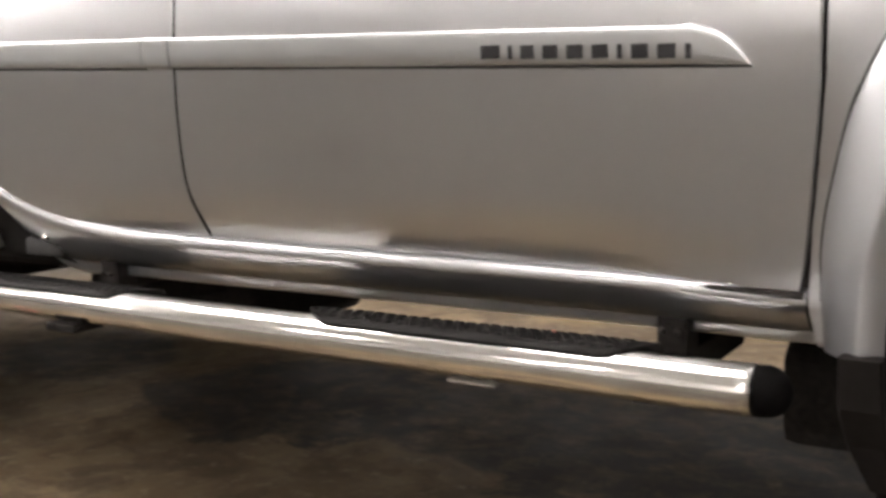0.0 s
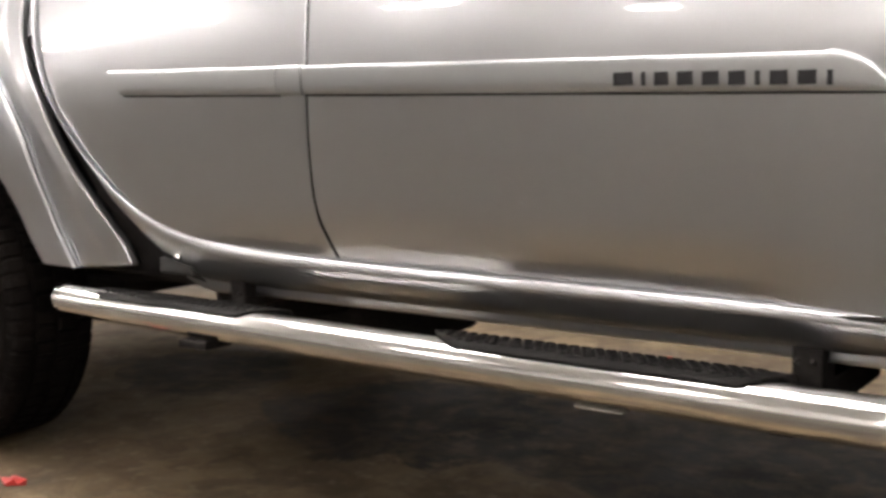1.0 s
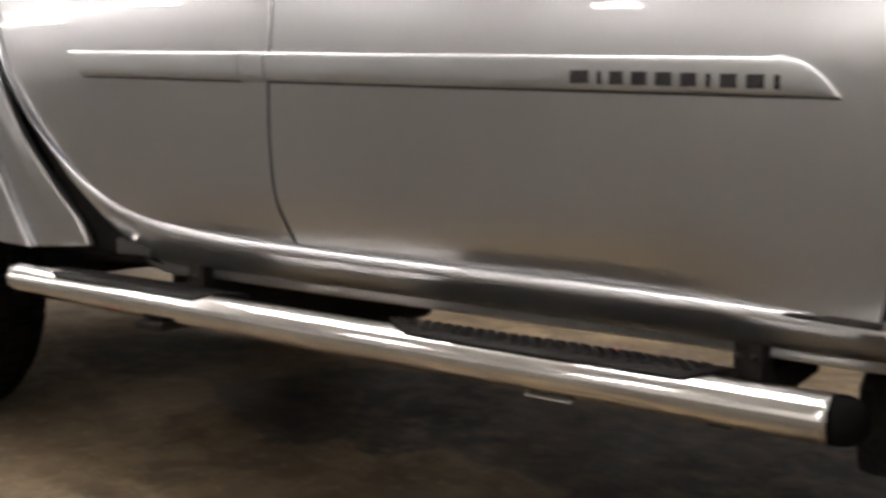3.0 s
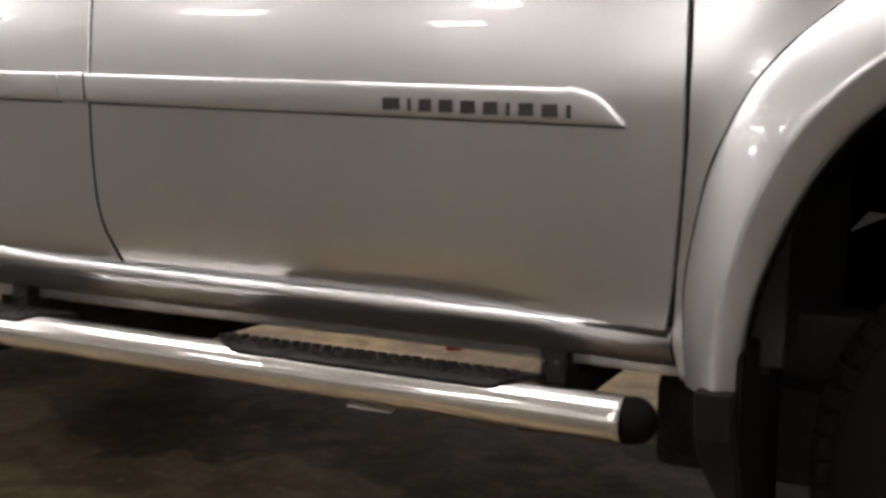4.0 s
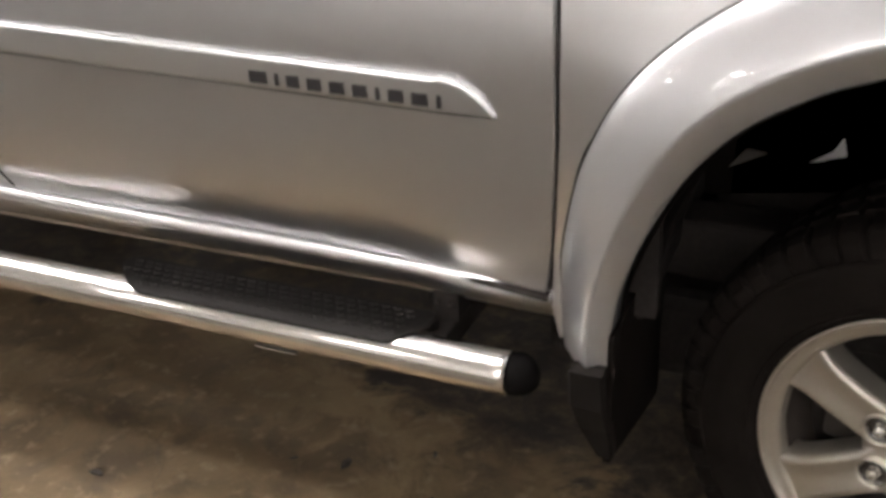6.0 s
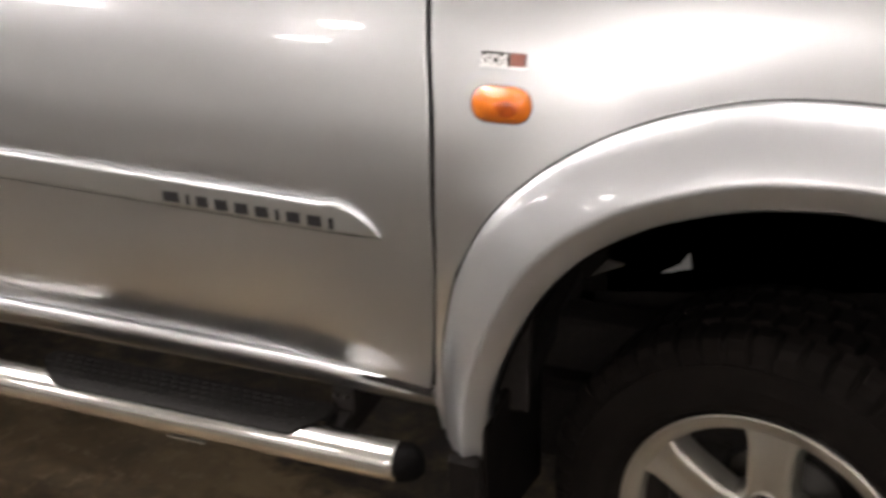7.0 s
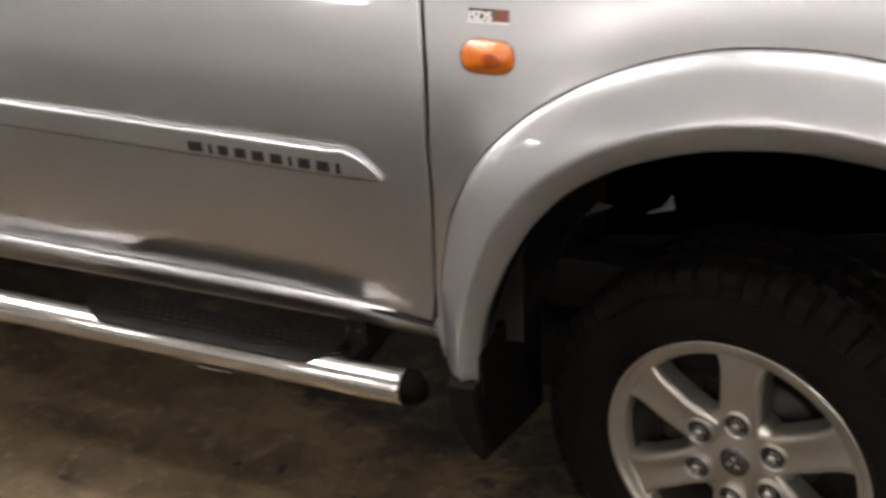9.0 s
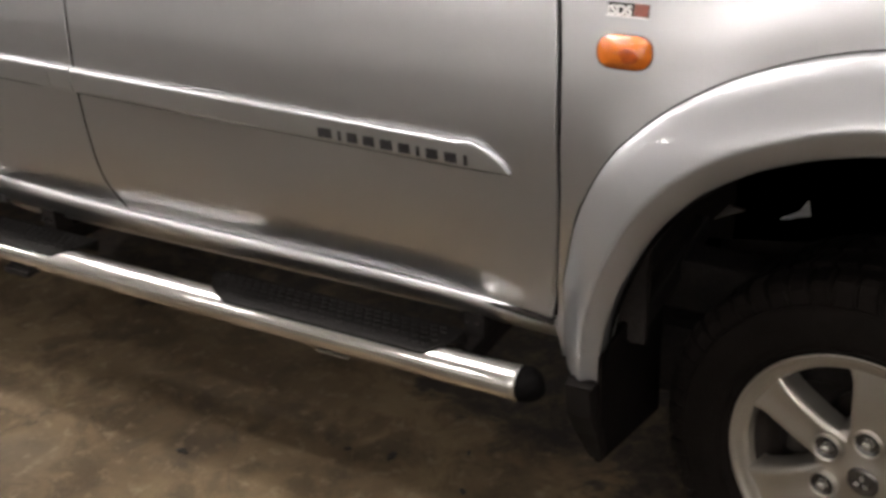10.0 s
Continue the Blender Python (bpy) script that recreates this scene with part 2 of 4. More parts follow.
def smooth_line(pts, n):
    """n + 1 points along a Catmull-Rom curve through pts, evenly by control point."""
    pts = [Vector(p) for p in pts]
    out = []
    k = len(pts) - 1
    for i in range(n + 1):
        u = i / n * k
        j = min(int(u), k - 1)
        f = u - j
        p1, p2 = pts[j], pts[j + 1]
        p0 = pts[j - 1] if j else p1 * 2 - p2
        p3 = pts[j + 2] if j + 2 <= k else p2 * 2 - p1
        out.append(0.5 * (2 * p1 + (p2 - p0) * f + (2 * p0 - 5 * p1 + 4 * p2 - p3) * f * f + (3 * p1 - p0 - 3 * p2 + p3) * f ** 3))
    return out


def straight_line(pts, n):
    pts = [Vector(p) for p in pts]
    k = len(pts) - 1
    out = []
    for i in range(n + 1):
        u = i / n * k
        j = min(int(u), k - 1)
        out.append(pts[j].lerp(pts[j + 1], u - j))
    return out


def loft(bm, rows, closed=False, ring=False):
    """A sheet over rows of equally many points. closed: the rows' ends meet; ring: the last row meets the first."""
    vs = [[bm.verts.new(p) for p in row] for row in rows]
    faces = []
    n = len(vs[0])
    for i in range(len(vs) if ring else len(vs) - 1):
        a, b = vs[i], vs[(i + 1) % len(vs)]
        for j in range(n if closed else n - 1):
            faces.append(bm.faces.new((a[j], a[(j + 1) % n], b[(j + 1) % n], b[j])))
    return vs, faces


def pipe(bm, pts, radius, seg=24, n=60, cap=True):
    line = smooth_line(pts, n)
    rows = []
    for i, p in enumerate(line):
        d = (line[min(i + 1, n)] - line[max(i - 1, 0)]).normalized()
        s = d.cross(Vector((0, 0, 1))).normalized()
        u = s.cross(d)
        r = radius(i / n) if callable(radius) else radius
        rows.append([p + s * r * math.cos(2 * math.pi * k / seg) + u * r * math.sin(2 * math.pi * k / seg) for k in range(seg)])
    vs, _ = loft(bm, rows, closed=True)
    if cap:
        bm.faces.new(vs[0][::-1])
        bm.faces.new(vs[-1])
    bmesh.ops.recalc_face_normals(bm, faces=bm.faces[:])


def face_out(bm, way=(0, -1, 0)):
    """Turns the faces so that on the whole they look the given way."""
    bm.normal_update()
    s = sum((f.normal * f.calc_area() for f in bm.faces), Vector())
    if s.dot(Vector(way)) < 0:
        bmesh.ops.reverse_faces(bm, faces=bm.faces[:])


def hem(bm, out=0.0022, depth=0.004, flange=0.02):
    """Rolls the sheet's rim over and folds a flange inwards (towards +y)."""
    for o, d in ((out, depth), (0.0004, flange)):
        edges = [e for e in bm.edges if e.is_boundary]
        r = bmesh.ops.extrude_edge_only(bm, edges=edges)
        nv = [g for g in r["geom"] if isinstance(g, bmesh.types.BMVert)]
        moves = []
        for v in nv:
            olds = [e.other_vert(v) for e in v.link_edges if not e.is_boundary]
            old = olds[0]
            inner = [e.other_vert(old).co for e in old.link_edges if e.other_vert(old) not in nv and not e.other_vert(old) in [x for x in nv]]
            c = sum(inner, Vector()) / len(inner) if inner else old.co
            w = old.co - c
            w.y = 0
            w = w.normalized() if w.length > 1e-7 else Vector()
            moves.append((v, w * o + Vector((0, d, 0))))
        for v, mv in moves:
            v.co += mv


def profile(z, table):
    """Smooth interpolation of y over height from a table of (z, y)."""
    if z <= table[0][0]:
        return table[0][1]
    for i in range(len(table) - 1):
        z0, y0 = table[i]
        z1, y1 = table[i + 1]
        if z <= z1:
            f = (z - z0) / (z1 - z0)
            s0 = (y1 - table[i - 1][1]) / (z1 - table[i - 1][0]) if i else (y1 - y0) / (z1 - z0)
            s1 = (table[i + 2][1] - y0) / (table[i + 2][0] - z0) if i + 2 < len(table) else (y1 - y0) / (z1 - z0)
            h = z1 - z0
            return (2 * f ** 3 - 3 * f * f + 1) * y0 + (f ** 3 - 2 * f * f + f) * h * s0 + (3 * f * f - 2 * f ** 3) * y1 + (f ** 3 - f * f) * h * s1
    return table[-1][1]


SIDE = [(0.560, 0.058), (0.584, 0.0612), (0.594, 0.0612), (0.606, 0.0600), (0.622, 0.0575), (0.66, 0.0500), (0.72, 0.0385), (0.80, 0.0245), (0.88, 0.0135), (0.92, 0.0105), (0.96, 0.0115), (1.04, 0.019), (1.12, 0.0335), (1.20, 0.0555), (1.28, 0.084), (1.36, 0.118)]


def side_y(x, z):
    """The depth of the truck's side at a place."""
    return profile(z, SIDE)


# the doors tuck in strongly along their lower edge; towards the front corner the tuck fades
TUCK = [(0.54, 0.0595), (0.55, 0.0517), (0.56, 0.0445), (0.57, 0.0365), (0.58, 0.0289), (0.59, 0.0224), (0.60, 0.0176), (0.61, 0.0138), (0.62, 0.0106), (0.63, 0.0082), (0.64, 0.0061), (0.65, 0.0044), (0.66, 0.0029), (0.67, 0.0016), (0.68, 0.0007), (0.69, 0.0002), (0.70, 0.0), (0.72, 0.0)]
FADE = [(1.9, 0.007), (2.05, 0.008), (2.2, 0.015), (2.3, 0.033), (2.36, 0.050), (2.42, 0.090), (2.46, 0.115)]


def door_y(x, z):
    return side_y(x, z) + profile(z + profile(x, FADE), TUCK)


def on_side(p, lift=0.0):
    return Vector((p[0], side_y(p[0], p[1]) - lift, p[1]))


# ---- structure ----
def slab(name, x0, x1, y0, y1, z0, z1, material, label, category):
    bm = bmesh.new()
    box(bm, x0, x1, y0, y1, z0, z1)
    ob = part(name, bm, material, smooth=False)
    return tagged(ob, label, category, kind="structure")


ROOM = (-8.5, 11.0, -7.6, 6.2, 3.0)
slab("floor", ROOM[0], ROOM[1], ROOM[2], ROOM[3], -0.2, 0.0, CONCRETE, "worn brown concrete garage floor with stains and painted shade", "floor")
slab("ceiling", ROOM[0], ROOM[1], ROOM[2], ROOM[3], ROOM[4], ROOM[4] + 0.2, CEIL, "plain off-white garage ceiling", "ceiling")
slab("wall_south", ROOM[0] - 0.2, ROOM[1] + 0.2, ROOM[2] - 0.2, ROOM[2], -0.2, ROOM[4] + 0.2, WALLM, "plain pale painted garage wall", "wall")
slab("wall_north", ROOM[0] - 0.2, ROOM[1] + 0.2, ROOM[3], ROOM[3] + 0.2, -0.2, ROOM[4] + 0.2, WALLM, "plain pale painted garage wall", "wall")
slab("wall_west", ROOM[0] - 0.2, ROOM[0], ROOM[2], ROOM[3], -0.2, ROOM[4] + 0.2, WALLM, "plain pale painted garage wall", "wall")
slab("wall_east", ROOM[1], ROOM[1] + 0.2, ROOM[2], ROOM[3], -0.2, ROOM[4] + 0.2, WALLM, "plain pale painted garage wall", "wall")


# ---- ceiling lights ----
def tube_light(x, y, turn, length, width):
    """A batten with a lit diffuser, hung under the ceiling."""
    thing = empty("ceiling_light", at=(x, y, ROOM[4]))
    thing.rotation_euler = (0, 0, radians(turn))
    bm = bmesh.new()
    box(bm, -length / 2 - 0.04, length / 2 + 0.04, -0.02, 0.02, -0.315, -0.285, 0.004)
    part("batten", bm, CEIL, thing, smooth=False)
    bm = bmesh.new()
    box(bm, -length / 2, length / 2, -width / 2, width / 2, -0.355, -0.316, 0.012)
    part("diffuser", bm, TUBE, thing, "lit white diffuser")
    for sx in (-1, 1):
        bm = bmesh.new()
        box(bm, sx * (length / 2 + 0.02) - 0.018, sx * (length / 2 + 0.02) + 0.018, -width / 2 - 0.005, width / 2 + 0.005, -0.36, -0.31, 0.004)
        part("end_piece", bm, CEIL, thing, smooth=False)
        bm = bmesh.new()
        bmesh.ops.create_cone(bm, cap_ends=True, segments=8, radius1=0.006, radius2=0.006, depth=0.29, matrix=pose(sx * length * 0.4, 0, -0.145))
        part("hanger", bm, STEEL, thing)
    return tagged(thing, "white batten light with a lit diffuser hung out of view under the ceiling", "ceiling light", "ceiling lights")


for light in LIGHTS:
    tube_light(*light)


# ---- truck ----
truck = tagged(empty("pickup_truck"), "silver double-cab pickup truck with chrome side steps parked on concrete", "pickup truck")

SEAM_B = [(1.405, 0.585), (1.389, 0.652), (1.387, 0.713), (1.395, 0.803), (1.409, 0.931), (1.410, 1.047), (1.406, 1.2), (1.402, 1.36)]
SEAM_F = [(2.449, 0.572), (2.458, 0.64), (2.466, 0.72), (2.473, 0.80), (2.476, 0.90), (2.473, 1.05), (2.461, 1.17), (2.455, 1.25), (2.448, 1.36)]
DOOR_EDGE = [(2.454, 0.5645), (2.271, 0.568), (2.065, 0.5712), (1.773, 0.5740), (1.533, 0.5765), (1.308, 0.5805), (1.148, 0.5875), (1.008, 0.604), (0.877, 0.645), (0.766, 0.728), (0.667, 0.836), (0.587, 0.980), (0.541, 1.162), (0.518, 1.36)]
SILL_OUT = [(2.454, 0.497), (2.271, 0.497), (2.065, 0.497), (1.773, 0.497), (1.533, 0.497), (1.308, 0.497), (1.130, 0.499), (0.965, 0.503), (0.862, 0.572), (0.722, 0.730), (0.640, 0.873), (0.574, 1.0), (0.502, 1.165), (0.47, 1.36)]
GAP_L = [(0.805, 0.540), (0.752, 0.632), (0.690, 0.706), (0.597, 0.865), (0.535, 0.99), (0.46, 1.169), (0.42, 1.36)]


def x_at(curve, z):
    """x where a smooth upright curve of (x, z) crosses a height."""
    line = smooth_line([(a, 0, b) for a, b in curve], 160)
    for p, q in zip(line, line[1:]):
        if (p.z - z) * (q.z - z) <= 0 and p.z != q.z:
            return p.x + (q.x - p.x) * (z - p.z) / (q.z - p.z)
    return line[0].x if abs(line[0].z - z) < abs(line[-1].z - z) else line[-1].x


GAPW = 0.0045


def door_panel(name, left, right, z0, z1, rows, cols, label):
    bm = bmesh.new()
    grid = []
    for i in range(rows + 1):
        us = [0, 0.0015, 0.004] + [0.004 + 0.992 * j / cols for j in range(1, cols)] + [0.996, 0.9985, 1]
        zm = z0 + (z1 - z0) * (i / rows) ** 1.7
        xl, xr = left(zm) + GAPW, right(zm) - GAPW
        row = []
        for u in us:
            x = xl + (xr - xl) * u
            lo = door_low(x)
            z = lo + (z1 - lo) * (i / rows) ** 1.7
            row.append((x, door_y(x, z), z))
        grid.append(row)
    loft(bm, grid)
    face_out(bm)
    hem(bm)
    return part(name, bm, PAINT, truck, label)


def door_low(x):
    """Height of the doors' lower edge."""
    for (xa, za), (xb, zb) in zip(DOOR_EDGE[:5], DOOR_EDGE[1:6]):
        if xb <= x:
            return min(za + (zb - za) * (x - xa) / (xb - xa), za + 0.01) + 0.0035
    return DOOR_EDGE[5][1] + 0.0050


door_panel("front_door", lambda z: x_at(SEAM_B, z), lambda z: x_at(SEAM_F, z), 0.570, 1.36, 80, 60, "silver front door panel with a shut line")
door_panel("rear_door", lambda z: x_at(DOOR_EDGE[5:], z) + 0.005, lambda z: x_at(SEAM_B, z), 0.585, 1.36, 90, 40, "silver rear door with a swept rear edge")


# sill: rounded body edge under the doors that sweeps up behind the rear door
def build_sill():
    bm = bmesh.new()
    n = 150
    a = smooth_line([(x, 0, z) for x, z in DOOR_EDGE], n)
    b = smooth_line([(x, 0, z) for x, z in SILL_OUT], n)
    shape = smooth_line(SILL_SHAPE, 64)
    rows = []
    for p, q in zip(a, b):
        y0 = side_y(p.x, max(p.z, 0.590)) - 0.010 * min(max((p.x - 2.2) / 0.22, 0.0), 1.0)
        row = []
        swept = min(max((p.z - 0.60) / 0.1, 0), 1)
        for k in shape:
            r = p.lerp(q, k.x)
            row.append((r.x, y0 + (k.y + 0.025) * (1 - swept) + k.z * swept, r.z))
        rows.append(row)
    loft(bm, rows)
    face_out(bm)
    return part("side_sill", bm, PAINT, truck, "silver sill with a rounded upper edge")


# sill section: (fraction of its height, depth below the doors, depth where it sweeps up behind them)
SWEPT = [(-0.07, 0.012), (-0.05, 0.003), (-0.03, -0.0060), (-0.010, -0.0092), (0.015, -0.0106), (0.05, -0.0111), (0.12, -0.0111), (0.22, -0.0102), (0.35, -0.0085), (0.48, -0.005), (0.62, -0.002), (0.78, 0.004), (0.90, 0.012), (1.2, 0.05)]
NOSE_R = 0.015
SILL_SHAPE = [(-0.02, 0.045, 0.034), (-0.066, 0.020, 0.020)]
for deg in (88, 72, 60, 50, 40, 30, 20, 10, 0, -10, -20, -28):
    f = (0.010 - NOSE_R * math.sin(radians(deg))) / 0.0745
    SILL_SHAPE.append((f, -0.0172 + NOSE_R * (1 - math.cos(radians(deg))), profile(f, SWEPT)))
for f, depth in ((0.34, -0.0115), (0.44, -0.0070), (0.54, -0.0018), (0.64, 0.0042), (0.73, 0.0115), (0.80, 0.0195), (0.85, 0.0290), (0.885, 0.0400), (0.90, 0.0470), (0.93, 0.0490), (1.13, 0.0500), (1.16, 0.0560)):
    SILL_SHAPE.append((f, depth, profile(f, SWEPT)))
build_sill()

# black strip that paints the shaded gap along the doors' lower edge
bm = bmesh.new()
rows = []
for i in range(91):
    x = 2.452 - (2.452 - 1.16) * i / 90
    z = door_low(x) - 0.0015
    y = door_y(x, z + 0.002)
    rows.append([(x, y + 0.012, z + 0.001), (x, y - 0.001, z + 0.0005), (x, y - 0.0055, z - 0.0012), (x, y - 0.0085, z - 0.0040), (x, y - 0.0095, z - 0.0075), (x, y + 0.010, z - 0.0085)])
loft(bm, rows)
face_out(bm)
part("sill_gap_shade", bm, UNDER, truck, "black strip standing in for the shaded gap under the doors")

# black strips in the shut lines, added for the shade in these gaps
for seam, deep, half in ((SEAM_B, 0.0012, 0.0042), (SEAM_F, 0.005, 0.0025)):
    bm = bmesh.new()
    line = straight_line([(x, 0, z) for x, z in seam], 60)
    loft(bm, [[(p.x + w, door_y(p.x, p.z) + d, p.z) for w, d in ((-0.006, deep + 0.0025), (-half, deep), (half, deep), (0.006, deep + 0.0025))] for p in line])
    face_out(bm)
    part("seam_shade", bm, UNDER, truck, "black strip standing in for the shade in a shut line")

# dark backing added behind the shut lines to make them read dark
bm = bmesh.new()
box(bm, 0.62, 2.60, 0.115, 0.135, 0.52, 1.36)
part("door_backing", bm, UNDER, truck, "dark backing sheet behind the shut lines", smooth=False)

# front wing
F_OUT = [(2.482, 0.503), (2.477, 0.560), (2.478, 0.628), (2.486, 0.700), (2.505, 0.797), (2.546, 0.885), (2.598, 0.955), (2.656, 1.006), (2.712, 1.042), (2.790, 1.080), (2.865, 1.104), (2.939, 1.118), (3.034, 1.121), (3.120, 1.116), (3.204, 1.098), (3.34, 1.045), (3.46, 0.94), (3.54, 0.80), (3.57, 0.66)]
F_LIMIT = [(2.472, 0.503), (2.459, 0.555), (2.462, 0.645), (2.471, 0.74), (2.479, 0.84), (2.4815, 0.95), (2.479, 1.05), (2.468, 1.16), (2.459, 1.29), (2.60, 1.285), (2.75, 1.28), (2.90, 1.275), (3.03, 1.27), (3.12, 1.265), (3.22, 1.26), (3.45, 1.23), (3.75, 1.18), (3.85, 0.95), (3.85, 0.66)]


def wing(name, inner, limit, label, drop=0.012):
    bm = bmesh.new()
    n = 128
    a = smooth_line([(x, 0, z) for x, z in inner], n)
    b = straight_line([(x, 0, z) for x, z in limit], n)
    rows = []
    for p, q in zip(a, b):
        row = []
        for u in [(f / 24) ** 1.5 for f in range(24)] + [0.98, 0.994, 1]:
            r = p.lerp(q, u)
            near = max(0.0, 1 - (r - p).length / 0.075)
            row.append(on_side((r.x, r.z), 0.0085 * near * near + 0.003 * min(1.0, max(0.0, (0.63 - r.z) / 0.07))))
        rows.append(row)
    loft(bm, rows)
    face_out(bm)
    hem(bm)
    return part(name, bm, PAINT, truck, label)


wing("front_wing", F_OUT, F_LIMIT, "silver front wing over the wheel arch")

# load bed side ahead of and over the rear wheel
R_OUT = [(0.598, 0.517), (0.564, 0.590), (0.547, 0.633), (0.520, 0.728), (0.493, 0.828), (0.446, 0.915), (0.390, 0.978), (0.245, 1.069), (0.085, 1.126), (-0.059, 1.141), (-0.26, 1.08), (-0.42, 0.94), (-0.50, 0.65)]
R_LIMIT = [(0.778, 0.532), (0.758, 0.583), (0.717, 0.629), (0.653, 0.705), (0.602, 0.782), (0.562, 0.872), (0.487, 1.03), (0.39, 1.36), (0.0, 1.36), (-0.5, 1.36), (-1.05, 1.36), (-1.15, 1.0), (-1.15, 0.65)]


def bed_y(x, z):
    """The load bed's side runs on straight where the doors curl in."""
    return side_y(x, z) if z > 0.66 else 0.050 + (0.66 - z) * 0.17


def bed_side():
    bm = bmesh.new()
    n = 144
    a = smooth_line([(x, 0, z) for x, z in R_OUT], n)
    b = smooth_line([(x, 0, z) for x, z in R_LIMIT], n)
    rows = []
    for p, q in zip(a, b):
        row = []
        for u in [0, 0.01, 0.03] + [f / 20 for f in range(1, 20)] + [0.97, 0.99, 1]:
            r = p.lerp(q, u)
            v = Vector((r.x, bed_y(r.x, r.z) + 0.004, r.z))
            edge = max(0.0, u - 0.60) / 0.40
            if q.x > 0.41 and q.z < 1.34:
                v.y += 0.006 * edge ** 1.6 - 0.0035 * math.exp(-((u - 0.62) / 0.16) ** 2)
            row.append(v)
        rows.append(row)
    loft(bm, rows)
    face_out(bm)
    hem(bm, 0.003, 0.008, 0.012)
    return part("bed_side", bm, PAINT, truck, "silver load bed side with a rounded leading edge")


bed_side()

# dark sheet for the shade in the gap between cab and load bed
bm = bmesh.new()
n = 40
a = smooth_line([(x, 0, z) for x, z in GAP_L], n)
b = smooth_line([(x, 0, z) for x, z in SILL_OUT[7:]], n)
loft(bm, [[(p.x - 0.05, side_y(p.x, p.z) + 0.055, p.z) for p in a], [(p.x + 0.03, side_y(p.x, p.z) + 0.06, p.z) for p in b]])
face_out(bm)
part("cab_gap_shade", bm, UNDER, truck, "black sheet standing in for shade in the gap behind the cab")


# wheel arch flares
def flare(name, curves, n, label, side=side_y, slim=False):
    """A sheet lofted through arch curves of (x, z) with their depths; slim: flat, narrow legs."""
    bm = bmesh.new()
    edge = smooth_line([(x, 0, z) for x, z in curves[0][0]], n)
    rows = []
    for pts, ys, follow in curves:
        line = smooth_line([(x, 0, z) for x, z in pts], n)
        row = []
        for p, q in zip(line, edge):
            g = min(max((q.z - 0.60) / 0.36, 0.0), 1.0) if slim else 1.0
            g = g * g * (3 - 2 * g)
            row.append((p.x, ys * (0.35 + 0.65 * g if ys < 0 else 1) + (1 - (1 - follow) * g) * (side(p.x, p.z) * (1 - g) + side(q.x, q.z) * g - 0.014), p.z))
        rows.append(row)
    loft(bm, rows)
    face_out(bm)
    return part(name, bm, FLARE, truck, label)


def between(a, b, f):
    return [(p[0] + (q[0] - p[0]) * f, p[1] + (q[1] - p[1]) * f) for p, q in zip(a, b)]


FF_OUT = [(2.480, 0.500), (2.475, 0.560), (2.474, 0.628), (2.485, 0.700), (2.512, 0.805), (2.563, 0.910), (2.632, 0.985), (2.712, 1.041), (2.790, 1.078), (2.865, 1.102), (2.939, 1.116), (3.034, 1.120), (3.120, 1.114), (3.204, 1.096), (3.34, 1.038), (3.46, 0.935), (3.54, 0.80), (3.57, 0.66)]
FF_IN = [(2.561, 0.500), (2.563, 0.558), (2.572, 0.620), (2.590, 0.680), (2.622, 0.755), (2.662, 0.822), (2.717, 0.882), (2.790, 0.929), (2.852, 0.954), (2.901, 0.968), (2.951, 0.977), (3.030, 0.983), (3.100, 0.979), (3.180, 0.967), (3.29, 0.93), (3.38, 0.85), (3.44, 0.74), (3.46, 0.64)]
RF_OUT = R_OUT
RF_IN = [(0.477, 0.521), (0.447, 0.575), (0.430, 0.621), (0.400, 0.711), (0.363, 0.787), (0.315, 0.865), (0.266, 0.909), (0.126, 0.977), (-0.012, 1.002), (-0.13, 0.99), (-0.27, 0.93), (-0.37, 0.82), (-0.44, 0.62)]


FRONT_BAND = [(0.0, 0.016), (0.0, 0.004), (0.02, -0.003), (0.06, -0.0085), (0.2, -0.0185), (0.36, -0.0285), (0.5, -0.0365), (0.6, -0.0412), (0.655, -0.0428), (0.69, -0.0412), (0.82, -0.0275), (0.95, -0.013), (0.99, -0.007), (1.0, -0.002), (1.0, 0.03), (0.97, 0.07)]
REAR_BAND = [(0.0, 0.016), (0.0, 0.004), (0.02, -0.003), (0.06, -0.0065), (0.2, -0.0125), (0.36, -0.0172), (0.5, -0.0202), (0.65, -0.0220), (0.8, -0.0222), (0.92, -0.0205), (0.97, -0.017), (1.0, -0.010), (1.0, 0.03), (0.97, 0.07)]


def arch(name, out, inner, band, label, n=140, side=side_y, slim=False):
    return flare(name, [(between(out, inner, f), y, 1 - f) for f, y in band], n, label, side, slim)


def seal(curve, label, side=side_y):
    """A thin black rubber bead along the flare's outer edge."""
    bm = bmesh.new()
    line = smooth_line([(x, 0, z) for x, z in curve], 120)
    pipe(bm, [(p.x, side(p.x, p.z) - 0.0085, p.z) for p in line], 0.0026, 8, 240)
    part("flare_seal", bm, BLACK, truck, label)


arch("wheel_flare", FF_OUT, FF_IN, FRONT_BAND, "satin silver flare round the front wheel arch")
arch("wheel_flare", RF_OUT, RF_IN, REAR_BAND, "satin silver flare round the rear wheel arch", 120, bed_y, True)


seal(FF_OUT[1:], "thin black bead round the front flare")
seal(RF_OUT, "thin black bead round the rear flare", bed_y)


